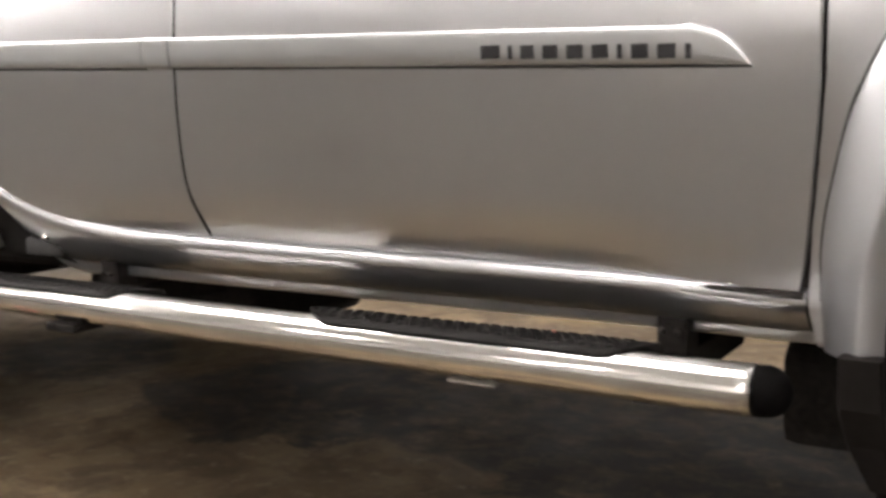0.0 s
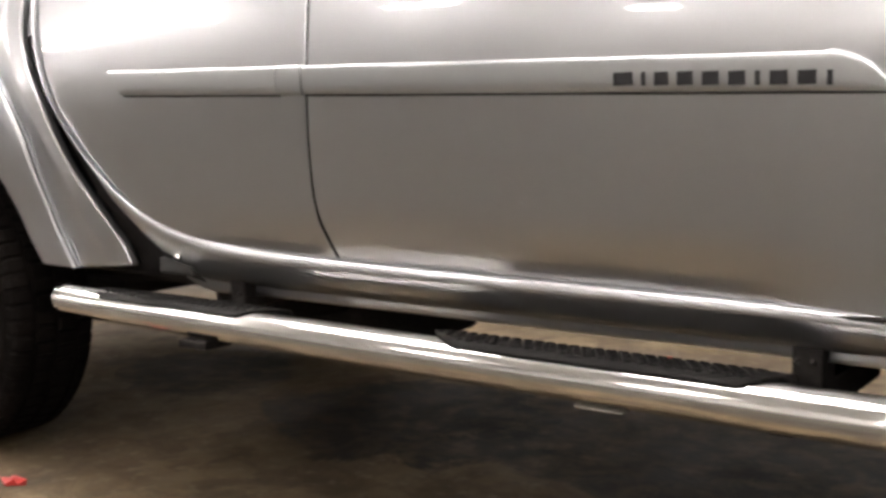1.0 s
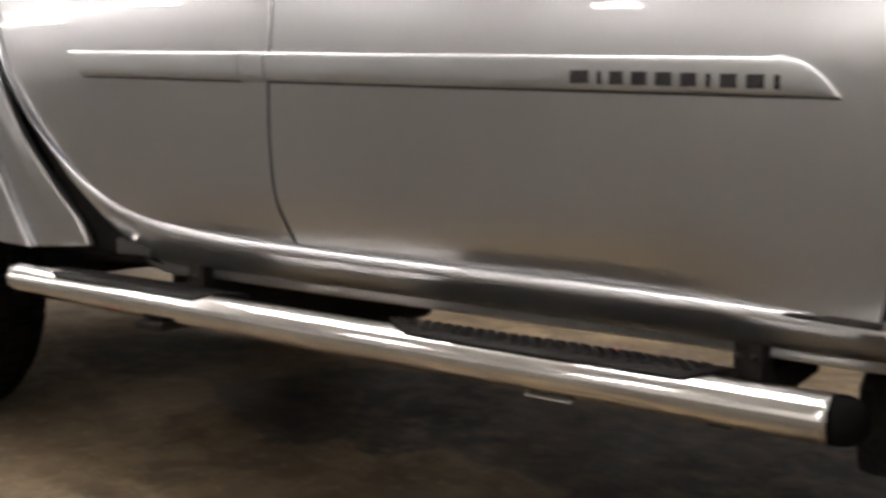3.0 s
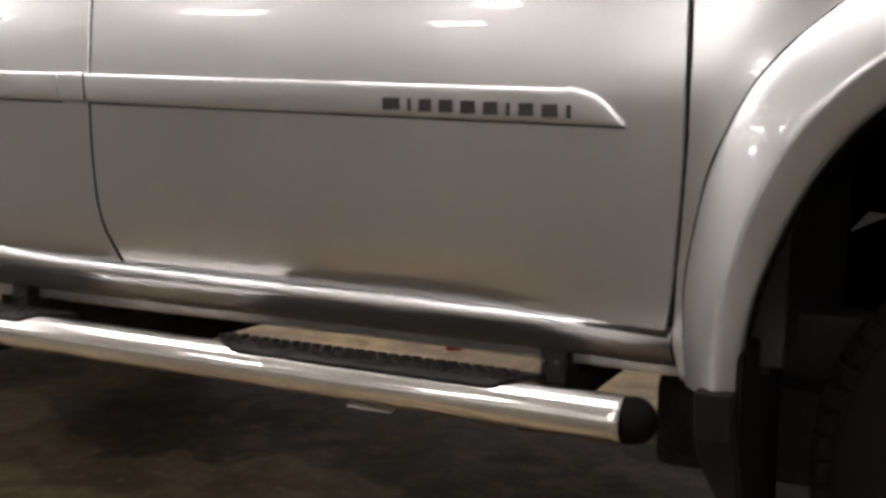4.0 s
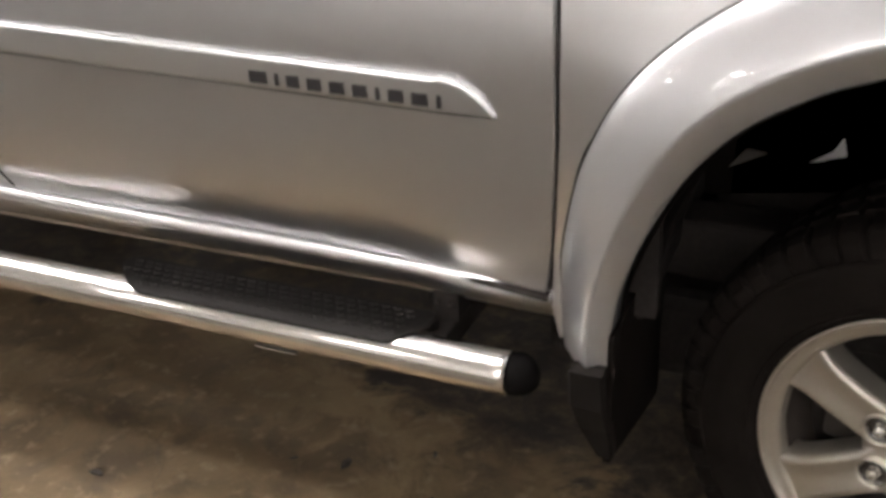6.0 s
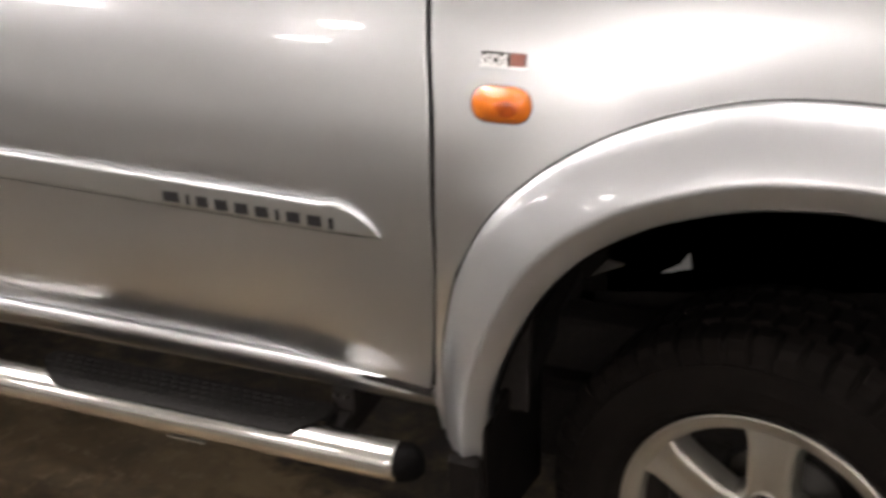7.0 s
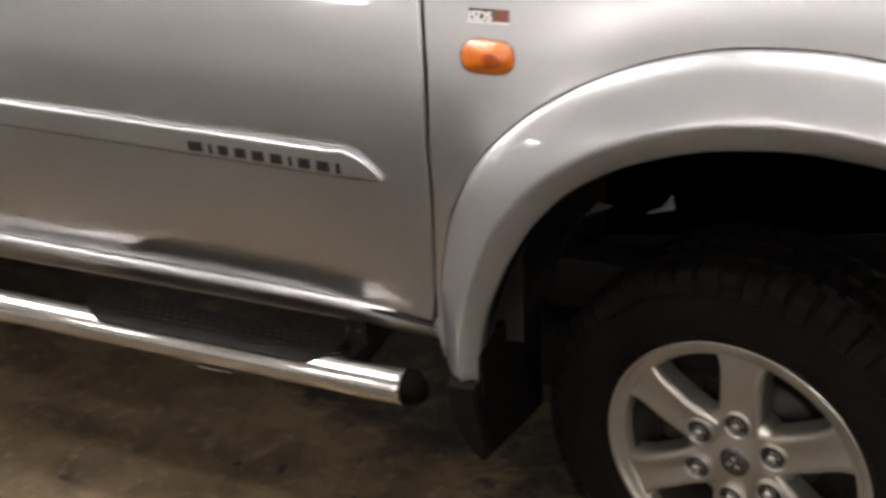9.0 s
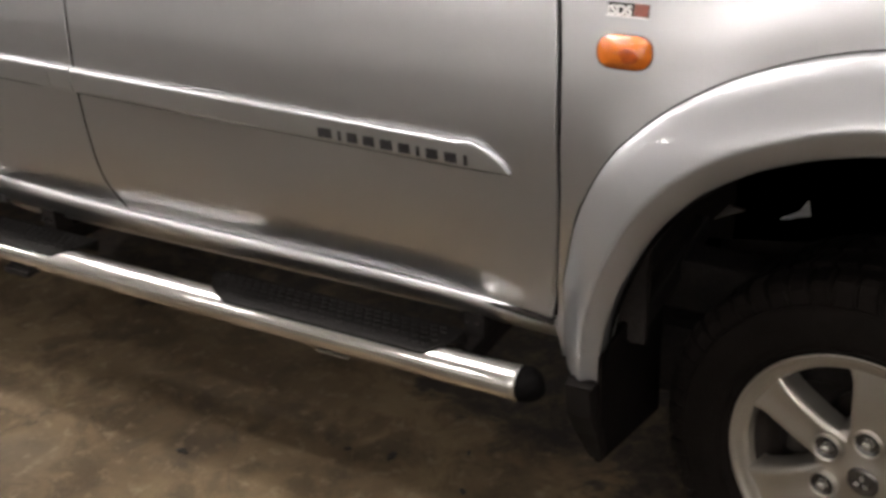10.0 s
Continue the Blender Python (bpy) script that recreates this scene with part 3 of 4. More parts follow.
# wheel arch linings
def lining(name, inner, cx, label, start=0.02):
    bm = bmesh.new()
    line = smooth_line([(x, 0, z) for x, z in inner], 60)
    rows = []
    for d, grow in ((start, 0.985), (start + 0.04, 1.03), (0.2, 1.04), (0.6, 1.02)):
        rows.append([(cx + (p.x - cx) * grow, d, 0.4 + (p.z - 0.4) * grow) for p in line])
    vs, _ = loft(bm, rows)
    bm.faces.new(vs[-1])
    return part(name, bm, RUBBER, truck, label)


lining("arch_lining", FF_IN, 3.02, "black lining of the front wheel arch")
lining("arch_lining", RF_IN, 0.0, "black lining of the rear wheel arch", 0.055)

# pale plates over the front tyre, standing in for light through lining gaps
for pts, yy in (([(2.800, 0.728), (2.826, 0.735), (2.820, 0.762)], 0.30), ([(2.776, 0.720), (2.797, 0.724), (2.812, 0.742)], 0.301), ([(2.660, 0.698), (2.715, 0.726), (2.685, 0.730)], 0.30)):
    bm = bmesh.new()
    lo = [bm.verts.new((x, yy, z)) for x, z in pts]
    hi = [bm.verts.new((x, yy + 0.006, z)) for x, z in pts]
    bm.faces.new(lo)
    bm.faces.new(hi[::-1])
    for i in range(3):
        bm.faces.new((lo[i], lo[(i + 1) % 3], hi[(i + 1) % 3], hi[i]))
    part("lining_gap_plate", bm, PALE if pts[0][0] > 2.7 else DISC, truck, "pale plate standing in for a lit gap in the lining" if pts[0][0] > 2.7 else "dull plate standing in for a dim gap in the lining", smooth=False)

# mud flap
bm = bmesh.new()
rows = []
for z, xa, xb, y0 in ((0.512, 2.513, 2.563, -0.046), (0.45, 2.514, 2.566, -0.042), (0.40, 2.522, 2.570, -0.022), (0.345, 2.548, 2.574, -0.012)):
    rows.append([(xa, y0 + 0.006, z), (xa + 0.003, y0, z), (xb - 0.003, y0 - 0.002, z), (xb, y0 + 0.004, z), (xb - 0.002, y0 + 0.03, z), (xa + 0.002, y0 + 0.03, z)])
vs, _ = loft(bm, rows, closed=True)
bm.faces.new(vs[-1])
bm.faces.new(vs[0][::-1])
bmesh.ops.recalc_face_normals(bm, faces=bm.faces[:])
flap = part("mud_flap", bm, FLAP, truck, "dark dusty mud flap", smooth=False)
# black sheet added where the arch and tyre shade the floor
bm = bmesh.new()
for v in box(bm, 2.556, 2.568, -0.008, 0.34, 0.335, 0.56, 0.004):
    if v.co.z < 0.4:
        v.co.z -= 0.11 * min(1.0, max(0.0, (v.co.y + 0.008) / 0.10))
part("arch_shade_sheet", bm, RUBBER, flap, "black sheet standing in for the shade behind the flap", smooth=False)


# side moulding
def moulding(name, x0, x1, top, bottom, tip, label):
    """A shallow proud strip; tip: length of the rounded front end."""
    bm = bmesh.new()
    n = 80
    shape = [(0.0, 0.0), (0.0, 0.0105), (0.010, 0.0126), (0.024, 0.0141), (0.045, 0.0151), (0.075, 0.0157), (0.12, 0.0160), (0.2, 0.0161), (0.45, 0.0161), (0.7, 0.0162), (0.9, 0.0158), (0.97, 0.0145), (1.0, 0.010), (1.0, -0.001)]
    rows = []
    for i in range(n + 1):
        x = x0(0) + (x1 - x0(0)) * i / n
        zt, zb = top(x), bottom(x)
        if tip and x > x1 - tip:
            u = (x - (x1 - tip)) / tip
            zt = zb + (zt - zb) * (1 - u ** 2.5) + 0.004 * (1 - u)
        row = []
        for f, d in shape:
            z = zt + (zb - zt) * f
            xx = x + (x0(f) - x0(0)) * (1 - i / n)
            thin = 1 - 0.55 * max(0.0, (x - (x1 - tip)) / tip) if tip else 1
            row.append((xx, side_y(xx, z) - d * thin, z))
        rows.append(row)
    vs, _ = loft(bm, rows)
    bm.faces.new([bm.verts.new(v.co) for v in vs[0]])
    if not tip:
        bm.faces.new([bm.verts.new(v.co) for v in vs[-1][::-1]])
    face_out(bm)
    return part(name, bm, TRIM, truck, label)


def mo_top(x):
    return 0.951 - (x - 0.851) * 0.0305


def mo_bot(x):
    return 0.8985 - (x - 0.893) * 0.029


rear_strip = moulding("rear_side_moulding", lambda f: 0.851 + 0.042 * f, 1.345, mo_top, mo_bot, 0, "silver protective strip on the rear door")
moulding("rear_side_moulding_end", lambda f: 1.348, 1.4075, lambda x: mo_top(x) + 0.001, lambda x: mo_bot(x) - 0.001, 0, "silver end piece of the strip")
strip = moulding("front_side_moulding", lambda f: 1.4115 + 0.002 * f, 2.390, mo_top, mo_bot, 0.085, "silver protective strip with dark plain marks")

# thin dark edge added for the shadow line under each moulding
for parent, xa, xb in ((rear_strip, 0.894, 1.345), (strip, 1.4135, 2.392)):
    bm = bmesh.new()
    rows = []
    for i in range(41):
        x = xa + (xb - xa) * i / 40
        z = mo_bot(x)
        thin = 1 - 0.6 * max(0.0, (x - xb + 0.06) / 0.06)
        rows.append([(x, side_y(x, z) - d * thin, z + dz) for d, dz in ((0.0005, 0.001), (0.0115, 0.0006), (0.0122, -0.0008), (0.0105, -0.0024), (0.0005, -0.0030))])
    loft(bm, rows)
    face_out(bm)
    part("edge_line", bm, BLACK, parent, "thin dark edge standing in for the shadow line under the strip")

# plain dark marks on the strip
widths = [0.030, 0.007, 0.021, 0.023, 0.024, 0.023, 0.007, 0.023, 0.024, 0.007]
gap = (0.300 - sum(widths)) / (len(widths) - 1)
x = 2.019
for w in widths:
    bm = bmesh.new()
    z1 = 0.8935 - (x - 2.019) * 0.034
    z0 = z1 - 0.0185
    zc = (z0 + z1) / 2
    yy = side_y(x, zc) - 0.0162
    box(bm, x, x + w, yy - 0.0012, yy + 0.004, z0, z1, 0.0005)
    part("mark_bar", bm, INK, strip, smooth=False)
    x += w + gap


# turn lamp and badge on the wing
def rounded_dome(bm, cx, cz, hw, hh, height, rings=8, seg=64):
    """A pillow over a rounded rectangle on the truck's side."""
    rows = []
    for k in range(rings + 1):
        f = 1 - k / rings
        row = []
        for i in range(seg):
            a = 2 * math.pi * i / seg
            c, s = math.cos(a), math.sin(a)
            e = 0.5
            px = math.copysign(abs(c) ** e, c)
            pz = math.copysign(abs(s) ** 0.9, s)
            x, z = cx + hw * f * px, cz + hh * f * pz
            row.append((x, side_y(x, z) - height * (1 - f ** 2.3) - 0.001, z))
        rows.append(row)
    vs, _ = loft(bm, rows, closed=True)
    face_out(bm)


lamp = empty("indicator_lamp", truck)
bm = bmesh.new()
rounded_dome(bm, 2.5765, 1.0775, 0.0445, 0.0262, 0.004)
part("lamp_base", bm, BLACK, lamp, "dark gasket")
bm = bmesh.new()
rounded_dome(bm, 2.5765, 1.0778, 0.0432, 0.0250, 0.015)
lens = part("lens", bm, LENS, lamp, "glossy amber lens")
bm = bmesh.new()
bmesh.ops.create_uvsphere(bm, u_segments=24, v_segments=12, radius=1.0, matrix=Matrix.Translation((2.586, side_y(2.586, 1.077) - 0.0145, 1.0765)) @ Matrix.Diagonal((0.017, 0.0025, 0.0125, 1)))
part("bulb_holder", bm, LENS_DARK, lens, "darker amber oval behind the lens")

badge = empty("wing_badge", truck)
BZ, BX = 1.1385, 2.544
bm = bmesh.new()
vs = box(bm, 0, 0.064, -0.003, 0.004, -0.0095, 0.0095, 0.001)
plate = part("plate", bm, BADGE_DARK, badge, "small dark plate", smooth=False)
plate.location = (BX, side_y(BX, BZ) - 0.001, BZ)
plate.rotation_euler = (radians(-13), radians(0.5), 0)
bm = bmesh.new()
box(bm, 0.042, 0.0635, -0.0045, -0.002, -0.009, 0.009, 0.001)
blk = part("red_field", bm, BADGE_RED, badge, "dull red square", smooth=False)
blk.location, blk.rotation_euler = plate.location, plate.rotation_euler
bm = bmesh.new()
box(bm, -0.001, 0.065, -0.004, 0.004, -0.0118, -0.0092, 0.0008)
edge = part("chrome_edge", bm, BADGE_LIGHT, badge, "bright lower edge", smooth=False)
edge.location, edge.rotation_euler = plate.location, plate.rotation_euler


def lettering(text, size, material, parent, loc, rot, depth=0.0008):
    cu = bpy.data.curves.new("lettering", "FONT")
    cu.body, cu.size, cu.extrude, cu.offset = text, size, depth, 0.0006
    tmp = new("lettering_source", cu)
    me = bpy.data.meshes.new_from_object(tmp.evaluated_get(bpy.context.evaluated_depsgraph_get()))
    bpy.data.objects.remove(tmp)
    me.materials.clear()
    me.materials.append(material)
    ob = new("lettering", me)
    ob.parent = parent
    ob.location = loc
    ob.rotation_euler = rot
    return ob


lettering("iSDS", 0.0200, BADGE_LIGHT, badge, (BX + 0.001, side_y(BX, BZ) - 0.0073, BZ - 0.0072), (radians(77), 0, 0))


# side step
step = empty("side_step", truck)
BAR_Y, BAR_Z, BAR_R = 0.014, 0.444, 0.0345


bm = bmesh.new()
pipe(bm, [(0.622, BAR_Y + 0.004, BAR_Z + 0.008), (0.9, BAR_Y + 0.002, BAR_Z + 0.005), (1.5, BAR_Y, BAR_Z + 0.001), (2.1, BAR_Y, BAR_Z), (2.405, BAR_Y, BAR_Z)], lambda u: BAR_R - 0.002 * max(0.0, 0.5 - u), 48, 80)
part("tube", bm, CHROME, step, "polished steel step tube")
for xa, xb, up in ((2.403, 2.427, 1), (0.606, 0.623, 0)):
    bm = bmesh.new()
    rise = 0.0 if up else 0.008
    pipe(bm, [(xa, BAR_Y, BAR_Z + rise), (xa + (xb - xa) * 0.6, BAR_Y + 0.004, BAR_Z + rise), (xb, BAR_Y + (0.02 if up else 0.004), BAR_Z + rise)], lambda u: BAR_R * (0.985 if up else 0.97) * (1 - 0.22 * max(0, (u if up else 1 - u) - 0.55) ** 2 * 4), 32, 16)
    part("end_cap", bm, CAPM if up else CHROME, step, "black plastic end cap" if up else "")


PAD_TOP = [(-0.026, 0.0255), (-0.0255, 0.0290), (-0.021, 0.0325), (-0.012, 0.0362), (0.0, 0.0378), (0.02, 0.0372), (0.04, 0.0350), (0.06, 0.0318), (0.078, 0.0288), (0.086, 0.0262), (0.090, 0.0215), (0.090, 0.010)]


def pad_z(y):
    return BAR_Z + profile(y, PAD_TOP[1:-1])


def step_pad(x0, x1, back=0.10, front=0.055):
    """A rubber tread let into the tube's top, sloping in towards the body, with slanted round-cornered ends."""
    bm = bmesh.new()
    n = 110

    def limit(x):
        """How far out the tread reaches at x."""
        a = min(1.0, (x - x0) / back)
        b = min(1.0, (x1 - x) / front)
        return max(0.055 - 0.081 * (1 - (1 - a) ** 1.7), 0.030 - 0.056 * (1 - (1 - b) ** 1.9))

    rows = []
    for i in range(n + 1):
        u = 0.5 - 0.5 * math.cos(math.pi * i / n)
        x = x0 + (x1 - x0) * u
        e = min(x - x0, x1 - x)
        inner = 0.090 - 0.02 * max(0.0, 1 - e / 0.02) ** 2
        lo = limit(x)
        row = []
        for y, z in PAD_TOP:
            f = (y + 0.026) / 0.116
            y2 = lo + (inner - lo) * f
            drop = 0.004 if y < -0.0257 else 0.0
            z2 = z if y > 0.0855 else profile(max(y2, -0.0255), PAD_TOP[1:-1]) - drop
            row.append((x, BAR_Y + y2, BAR_Z + z2 + 0.0012 - 0.006 * max(0.0, 1 - e / 0.006)))
        rows.append(row)
    vs, _ = loft(bm, rows)
    bm.faces.new(vs[0])
    bm.faces.new(vs[-1][::-1])
    face_out(bm, (0, 0, 1))
    # raised diamonds
    k = int((x1 - x0 - 0.05) / 0.0215)
    for i in range(k):
        for j in range(5):
            cx = x0 + 0.03 + i * 0.0215 + (0.0107 if j % 2 else 0)
            cy = -0.006 + j * 0.0185
            if cy - 0.012 < limit(cx) or cx + 0.01 > x1 - 0.012:
                continue
            q = [(cx - 0.0095, cy), (cx, cy - 0.0072), (cx + 0.0095, cy), (cx, cy + 0.0072)]
            lo = [bm.verts.new((a, BAR_Y + b, pad_z(b))) for a, b in q]
            hi = [bm.verts.new((cx + (a - cx) * 0.7, BAR_Y + cy + (b - cy) * 0.7, pad_z(b) + 0.0034)) for a, b in q]
            bm.faces.new(hi)
            for t in range(4):
                bm.faces.new((lo[t], lo[(t + 1) % 4], hi[(t + 1) % 4], hi[t]))
    part("step_pad", bm, PAD, step, "black rubber tread with raised diamonds", smooth=False)


step_pad(1.640, 2.258)
step_pad(0.700, 1.275)

for bx in (1.10, 2.262):
    bm = bmesh.new()
    box(bm, bx - 0.018, bx + 0.018, -0.0, 0.42, BAR_Z - 0.035, BAR_Z + 0.012, 0.004)
    if bx < 1.5:
        box(bm, bx - 0.04, bx + 0.04, -0.02, 0.05, BAR_Z - BAR_R - 0.012, BAR_Z - BAR_R + 0.004, 0.003)
    part("bracket", bm, UNDER, step, "black step bracket", smooth=False)
    bm = bmesh.new()
    box(bm, bx - 0.022, bx + 0.022, 0.105, 0.16, BAR_Z + 0.012, BAR_Z + 0.075, 0.004)
    part("bracket_block", bm, UNDER, step, "", smooth=False)
bm = bmesh.new()
box(bm, 1.955, 2.035, -0.004, 0.02, BAR_Z - BAR_R - 0.006, BAR_Z - BAR_R - 0.002, 0.001)
part("clamp", bm, STEEL, step, "thin bare steel clamp strip", smooth=False)
for bx in (1.090, 1.112, 2.250, 2.272):
    bm = bmesh.new()
    bmesh.ops.create_cone(bm, cap_ends=True, segments=6, radius1=0.0036, radius2=0.0036, depth=0.012, matrix=pose(bx, 0.10, BAR_Z + 0.047, 60, 0, 0))
    part("bolt", bm, DISC, step, "small worn steel bolt", smooth=False)


# body mount behind the cab corner
mount = empty("body_mount", truck)
bm = bmesh.new()
box(bm, 0.875, 0.985, 0.085, 0.12, 0.520, 0.556, 0.006)
box(bm, 0.90, 0.93, 0.080, 0.10, 0.556, 0.590, 0.004)
part("plate", bm, BLACK, mount, "black steel plate")
for x, z in ((0.955, 0.560),):
    bm = bmesh.new()
    bmesh.ops.create_cone(bm, cap_ends=True, segments=6, radius1=0.006, radius2=0.005, depth=0.022, matrix=pose(x, 0.082, z, 70, 0, 0))
    part("bolt", bm, STEEL, mount, "small bright bolt", smooth=False)


# wheels
def lathe(bm, prof, seg=96):
    """Turns a profile of (radius, y) round the y axis."""
    rows = []
    for r, y in prof:
        rows.append([(r * math.cos(2 * math.pi * i / seg), y, r * math.sin(2 * math.pi * i / seg)) for i in range(seg)])
    loft(bm, rows, closed=True)


TYRE_R, RIM_R, TYRE_W = 0.376, 0.240, 0.245


def build_tyre(bm, blocks=58, fine=6):
    """One skin from bead to bead; across the tread every sixth step of a band sinks into a groove."""
    sidewall = [(RIM_R - 0.006, 0.028), (RIM_R - 0.002, 0.014), (RIM_R + 0.006, 0.009), (0.250, 0.005), (0.252, 0.0025), (0.254, 0.0040), (0.264, 0.0005), (0.292, -0.001), (0.318, 0.001), (0.325, 0.0025), (0.327, 0.0002), (0.329, 0.0035)]
    bands = [(0.0, [(0.338, 0.0055), (0.352, 0.0065), (0.366, 0.014), (0.372, 0.026), (TYRE_R - 0.001, 0.052)]), (0.5, [(TYRE_R, 0.066), (TYRE_R, 0.112)]),
             (0.0, [(TYRE_R, 0.126), (TYRE_R, 0.172)]), (0.5, [(TYRE_R - 0.001, 0.186), (0.372, 0.215), (0.362, 0.228)])]
    rows = [(r, y, None) for r, y in sidewall]
    for k, (shift, pts) in enumerate(bands):
        if k:
            rows.append((0.365, pts[0][1] - 0.0035, None))
        rows += [(r, y, shift) for r, y in pts]
        if k < 3:
            rows.append((0.365, pts[-1][1] + 0.0035, None))
    rows += [(0.345, 0.236, None), (0.31, 0.246, None), (0.27, 0.244, None), (RIM_R, 0.232, None)]
    n = blocks * fine
    rings = []
    for r, y, shift in rows:
        ring = []
        for i in range(n):
            low = shift is not None and (i / fine + shift) % 1.0 >= 1 - 1.01 / fine
            rr = r - (0.010 if low else 0.0)
            a = 2 * math.pi * i / n
            ring.append((rr * math.cos(a), y + (0.003 if low and r < 0.37 else 0.0), rr * math.sin(a)))
        rings.append(ring)
    loft(bm, rings, closed=True)
    bmesh.ops.recalc_face_normals(bm, faces=bm.faces[:])


def build_wheel(turn, loc):
    wheel = empty("wheel", truck, loc)
    # y = 0 is the outer sidewall
    bm = bmesh.new()
    build_tyre(bm)
    part("tyre", bm, RUBBER, wheel, "black tyre with blocky shoulder tread", smooth=False)
    # rim: lip and barrel
    bm = bmesh.new()
    lathe(bm, [(RIM_R, 0.030), (RIM_R + 0.001, 0.018), (RIM_R - 0.002, 0.0125), (RIM_R - 0.006, 0.012), (RIM_R - 0.009, 0.0165), (RIM_R - 0.013, 0.0200), (RIM_R - 0.020, 0.0212), (0.2120, 0.0228), (0.209, 0.030), (0.206, 0.045)], 96)
    # hub plate
    lathe(bm, [(0.0, 0.030), (0.028, 0.030), (0.034, 0.032), (0.052, 0.036), (0.072, 0.034), (0.088, 0.038), (0.094, 0.050), (0.094, 0.085)], 72)
    # six spokes, each a crowned bar that widens to the rim
    for k in range(6):
        a = radians(60 * k + turn)
        rot = Matrix.Rotation(-a, 4, "Y")
        rows = []
        for i in range(13):
            u = i / 12
            r = 0.062 + (0.222 - 0.062) * u
            hw = 0.0310 + 0.004 * u + 0.020 * max(0, (u - 0.60) / 0.40) ** 3 + 0.008 * max(0, (0.30 - u) / 0.30) ** 2
            y = 0.033 - 0.010 * math.sin(math.pi * u) * 0.6 - 0.010 * u
            sec = [(-hw - 0.007, 0.045), (-hw - 0.003, 0.014), (-hw, 0.003), (-hw + 0.004, 0.0), (-hw * 0.62, 0.0015), (-hw * 0.3, 0.004), (0, 0.005), (hw * 0.3, 0.004), (hw * 0.62, 0.0015), (hw - 0.004, 0.0), (hw, 0.003), (hw + 0.003, 0.014), (hw + 0.007, 0.045)]
            rows.append([rot @ Vector((r, y + d, w)) for w, d in sec])
        loft(bm, rows)
    bmesh.ops.recalc_face_normals(bm, faces=bm.faces[:])
    rim = part("rim", bm, ALLOY, wheel, "silver six-spoke alloy rim")
    # barrel, coloured dark for the shade behind the spokes
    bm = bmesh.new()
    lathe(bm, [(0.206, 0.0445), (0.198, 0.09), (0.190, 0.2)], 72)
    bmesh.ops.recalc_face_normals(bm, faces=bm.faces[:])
    part("barrel", bm, SHADED_ALLOY, rim, "inner barrel in alloy darkened for the shade behind the spokes")
    # nut recesses, dark rings that paint the shade in them, and nuts
    for k in range(6):
        a = radians(60 * k + turn)
        c = (0.0765 * math.cos(a), 0.0, 0.0765 * math.sin(a))
        bm = bmesh.new()
        lathe(bm, [(0.0270, 0.0360), (0.0262, 0.0275), (0.0245, 0.0240), (0.0228, 0.0250), (0.0215, 0.0320), (0.0, 0.0322)], 32)
        bmesh.ops.translate(bm, vec=c, verts=bm.verts[:])
        part("nut_recess", bm, ALLOY, rim)
        bm = bmesh.new()
        lathe(bm, [(0.0214, 0.0285), (0.0206, 0.0312), (0.0095, 0.0314)], 24)
        bmesh.ops.translate(bm, vec=c, verts=bm.verts[:])
        part("recess_shade", bm, BADGE_DARK, rim)
        bm = bmesh.new()
        bmesh.ops.create_cone(bm, cap_ends=True, segments=6, radius1=0.0105, radius2=0.0092, depth=0.020, matrix=pose(c[0], 0.034, c[2], 90, 0, 0))
        bmesh.ops.create_uvsphere(bm, u_segments=12, v_segments=6, radius=0.0082, matrix=pose(c[0], 0.0250, c[2]))
        part("wheel_nut", bm, STEEL, rim, "shiny wheel nut", smooth=False)
    bm = bmesh.new()
    lathe(bm, [(0.0, 0.0255), (0.020, 0.026), (0.0265, 0.028), (0.029, 0.033)], 40)
    part("hub_cap", bm, BADGE_DARK, rim, "dark grey hub cap")
    bm = bmesh.new()
    for k in range(3):
        a = radians(90 + 120 * k)
        q = [(0.002, 0), (0.0085, -0.0044), (0.015, 0), (0.0085, 0.0044)]
        lo = [bm.verts.new((r * math.cos(a) - t * math.sin(a), 0.0245, r * math.sin(a) + t * math.cos(a))) for r, t in q]
        bm.faces.new(lo)
    bmesh.ops.solidify(bm, geom=bm.faces[:], thickness=0.0015)
    bmesh.ops.recalc_face_normals(bm, faces=bm.faces[:])
    part("hub_mark", bm, BADGE_LIGHT, rim, "plain light mark", smooth=False)
    # brake, coloured dark for the shade behind the spokes
    bm = bmesh.new()
    lathe(bm, [(0.05, 0.080), (0.066, 0.080), (0.072, 0.112), (0.120, 0.118), (0.123, 0.121), (0.123, 0.131), (0.05, 0.131)], 64)
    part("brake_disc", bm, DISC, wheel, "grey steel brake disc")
    # black backing disc added so that the spoke windows look shaded
    bm = bmesh.new()
    lathe(bm, [(0.0, 0.132), (0.150, 0.132), (0.194, 0.110)], 48)
    part("spoke_backing", bm, UNDER, wheel, "black disc standing in for the shade behind the spokes")
    bm = bmesh.new()
    box(bm, -0.165, -0.095, 0.085, 0.17, -0.05, 0.09, 0.012)
    bmesh.ops.create_cone(bm, cap_ends=True, segments=20, radius1=0.026, radius2=0.024, depth=0.03, matrix=pose(-0.128, 0.078, 0.02, 90, 0, 0))
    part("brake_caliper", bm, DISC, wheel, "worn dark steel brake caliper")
    return wheel


front = build_wheel(-29, (2.985, 0.052, 0.376))
front.rotation_euler = (0, 0, radians(-16))
rear = build_wheel(-12, (0.0, 0.030, 0.376))
for w in (front, rear):
    c = copy_thing(w, Matrix.Translation((w.location.x, 1.72, 0.376)) @ Matrix.Rotation(math.pi + w.rotation_euler.z, 4, "Z"))

# underbody, chassis and the closed rest of the body
bm = bmesh.new()
box(bm, 0.52, 2.58, 0.135, 1.615, 0.50, 0.56, 0.01)
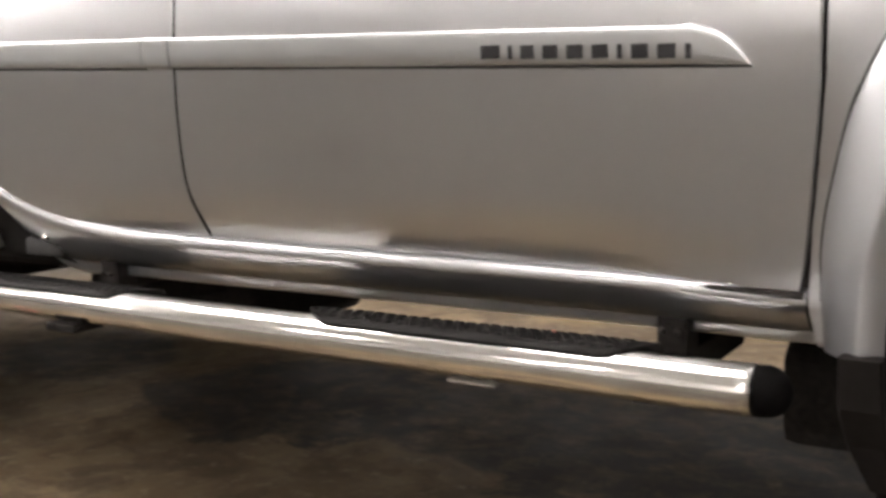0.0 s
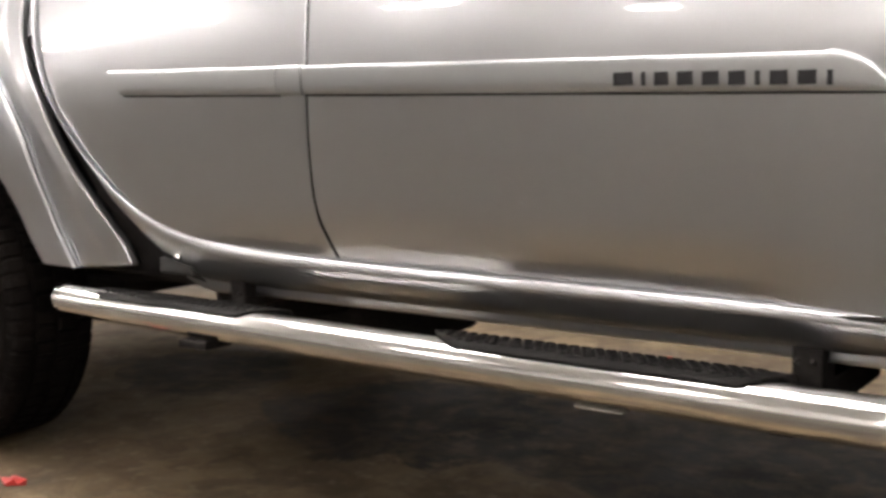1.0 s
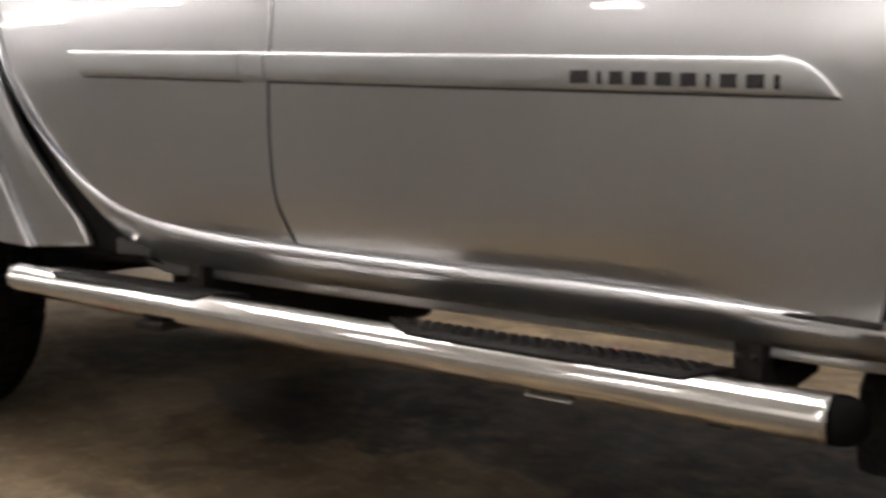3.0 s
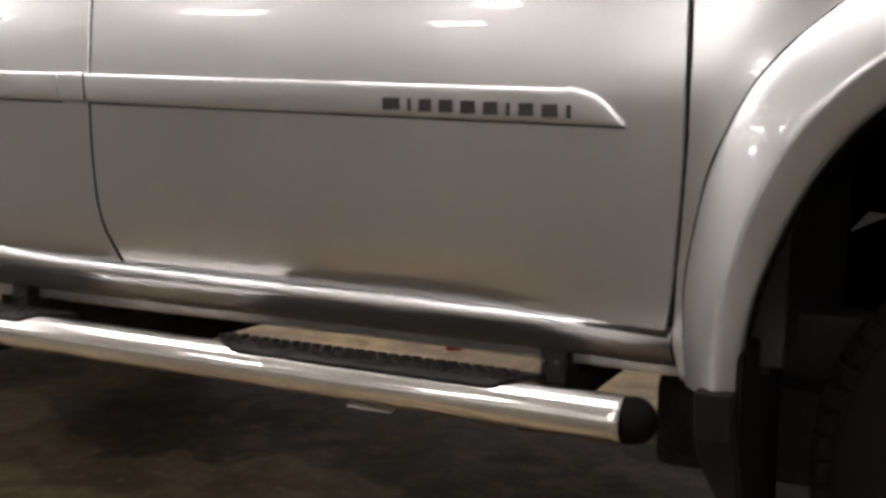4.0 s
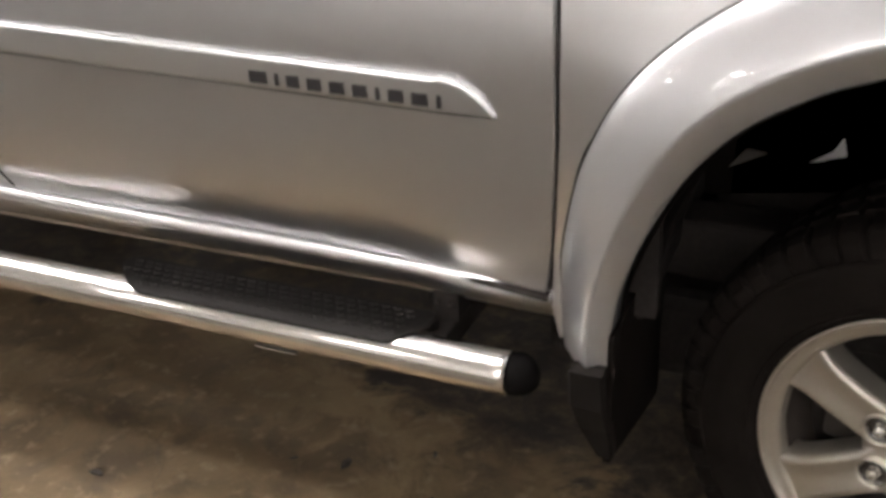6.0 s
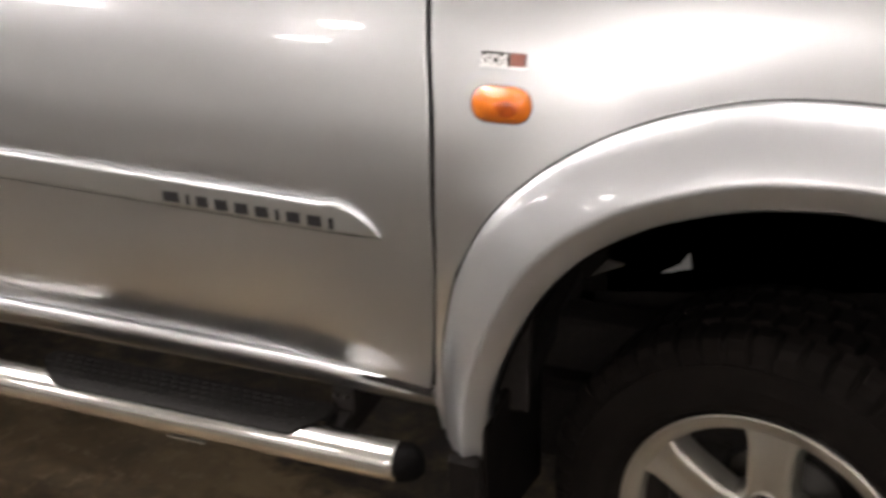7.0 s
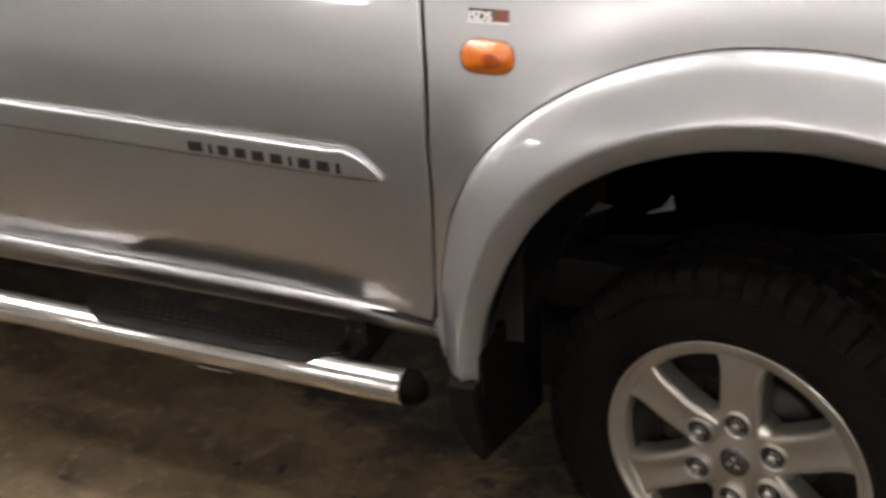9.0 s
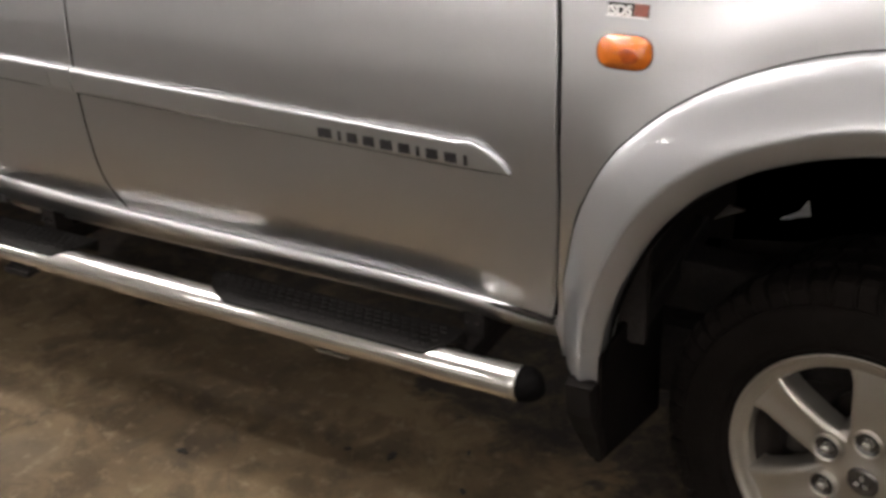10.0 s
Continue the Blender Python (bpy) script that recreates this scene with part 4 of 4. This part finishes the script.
part("floor_pan", bm, UNDER, truck, "black underbody", smooth=False)
for y0 in (0.40, 1.25):
    bm = bmesh.new()
    box(bm, -1.1, 3.7, y0, y0 + 0.09, 0.43, 0.55, 0.01)
    part("chassis_rail", bm, UNDER, truck, "black chassis rail", smooth=False)
bm = bmesh.new()
box(bm, 0.55, 1.12, 0.50, 0.95, 0.28, 0.50, 0.04)
part("fuel_tank", bm, UNDER, truck, "black tank under the floor")
bm = bmesh.new()
pipe(bm, [(0.0, 0.30, 0.373), (0.0, 0.8, 0.373), (0.0, 1.45, 0.373)], 0.05, 16, 12)
part("rear_axle", bm, UNDER, truck, "black rear axle")
bm = bmesh.new()
box(bm, 2.60, 3.45, 0.60, 1.15, 0.42, 1.2, 0.03)
part("engine_bay_shell", bm, UNDER, truck, "black engine bay", smooth=False)
# unseen block added to keep light off the floor under the engine
bm = bmesh.new()
box(bm, 2.36, 3.75, 0.33, 1.42, 0.27, 0.44, 0.03)
part("underbody_block", bm, UNDER, truck, "black block standing in for unseen underbody", smooth=False)
# bonnet and wing top
bm = bmesh.new()
rows = []
for i in range(13):
    x = 2.482 + (3.9 - 2.482) * i / 12
    zt = 1.295 - 0.05 * (i / 12) - 0.10 * max(0, (i - 8) / 4) ** 2
    rows.append([(x, 0.062 + (1.626 - 0.062) * j / 16, zt + 0.10 * math.sin(math.pi * j / 16) ** 0.55 - 0.012) for j in range(17)])
loft(bm, rows)
face_out(bm, (0, 0, 1))
part("bonnet", bm, PAINT, truck, "silver bonnet")
bm = bmesh.new()
box(bm, -1.15, 3.85, 1.68, 1.73, 0.52, 1.30, 0.02)
part("far_side", bm, PAINT, truck, "silver far body side", smooth=False)
bm = bmesh.new()
box(bm, 3.85, 3.95, 0.06, 1.69, 0.45, 1.20, 0.03)
part("front_end", bm, PAINT, truck, "plain silver front end", smooth=False)
bm = bmesh.new()
box(bm, -1.2, -1.14, 0.05, 1.69, 0.50, 1.36, 0.02)
part("tailgate", bm, PAINT, truck, "plain silver tailgate", smooth=False)
bm = bmesh.new()
box(bm, -1.14, 0.42, 0.09, 1.68, 1.02, 1.06, 0.01)
part("bed_floor", bm, UNDER, truck, "black load bed floor", smooth=False)
# unseen cab top, added to close the body and cast its shadow
bm = bmesh.new()
vs = box(bm, 0.50, 2.50, 0.10, 1.67, 1.36, 1.75, 0.05)
for v in bm.verts:
    f = (v.co.z - 1.36) / 0.39
    v.co.y = 0.885 + (v.co.y - 0.885) * (1 - 0.2 * f)
    v.co.x = v.co.x + (0.10 * f if v.co.x < 1.2 else -0.55 * f)
part("cab_top", bm, PAINT, truck, "plain silver cab top")


# ---- litter ----
def scrap(x, y, size, turn, material, label, category, seed):
    """A crumpled scrap lying on the floor."""
    rnd = random.Random(seed)
    bm = bmesh.new()
    pts = []
    for i in range(9):
        a = 2 * math.pi * i / 9
        r = size * (0.35 + 0.65 * rnd.random())
        pts.append((r * math.cos(a), 0.42 * r * math.sin(a)))
    mid = bm.verts.new((0, 0, size * 0.25))
    top = [bm.verts.new((px, py, 0.002 + size * 0.28 * rnd.random())) for px, py in pts]
    low = [bm.verts.new((px * 0.9, py * 0.9, 0.0)) for px, py in pts]
    for i in range(9):
        j = (i + 1) % 9
        bm.faces.new((mid, top[i], top[j]))
        bm.faces.new((top[i], low[i], low[j], top[j]))
    bm.faces.new(low[::-1])
    ob = part("floor_scrap", bm, material, smooth=False)
    ob.matrix_world = pose(x, y, 0.0005, 0, 0, turn)
    return tagged(ob, label, category, "litter on the floor")


scrap(0.445, -0.040, 0.062, -5, RED, "crumpled red scrap lying on the concrete", "litter", 1)
scrap(0.33, -0.215, 0.04, 40, RED, "small red scrap lying on the concrete", "litter", 2)
scrap(0.085, -0.010, 0.05, 25, DEBRIS, "dark chip lying beside the rear tyre", "litter", 3)
scrap(1.155, 2.00, 0.05, 30, RED, "thin red scrap lying beyond the truck", "litter", 4)
for i, (sx, sy, sz) in enumerate(((1.519, -0.001, 0.022), (1.873, 0.179, 0.014), (1.981, 0.195, 0.026), (2.14, 0.287, 0.013), (2.19, 0.16, 0.018))):
    scrap(sx, sy, sz, 37 * i, DEBRIS, "small dark crumb of dirt on the concrete", "litter", 10 + i)
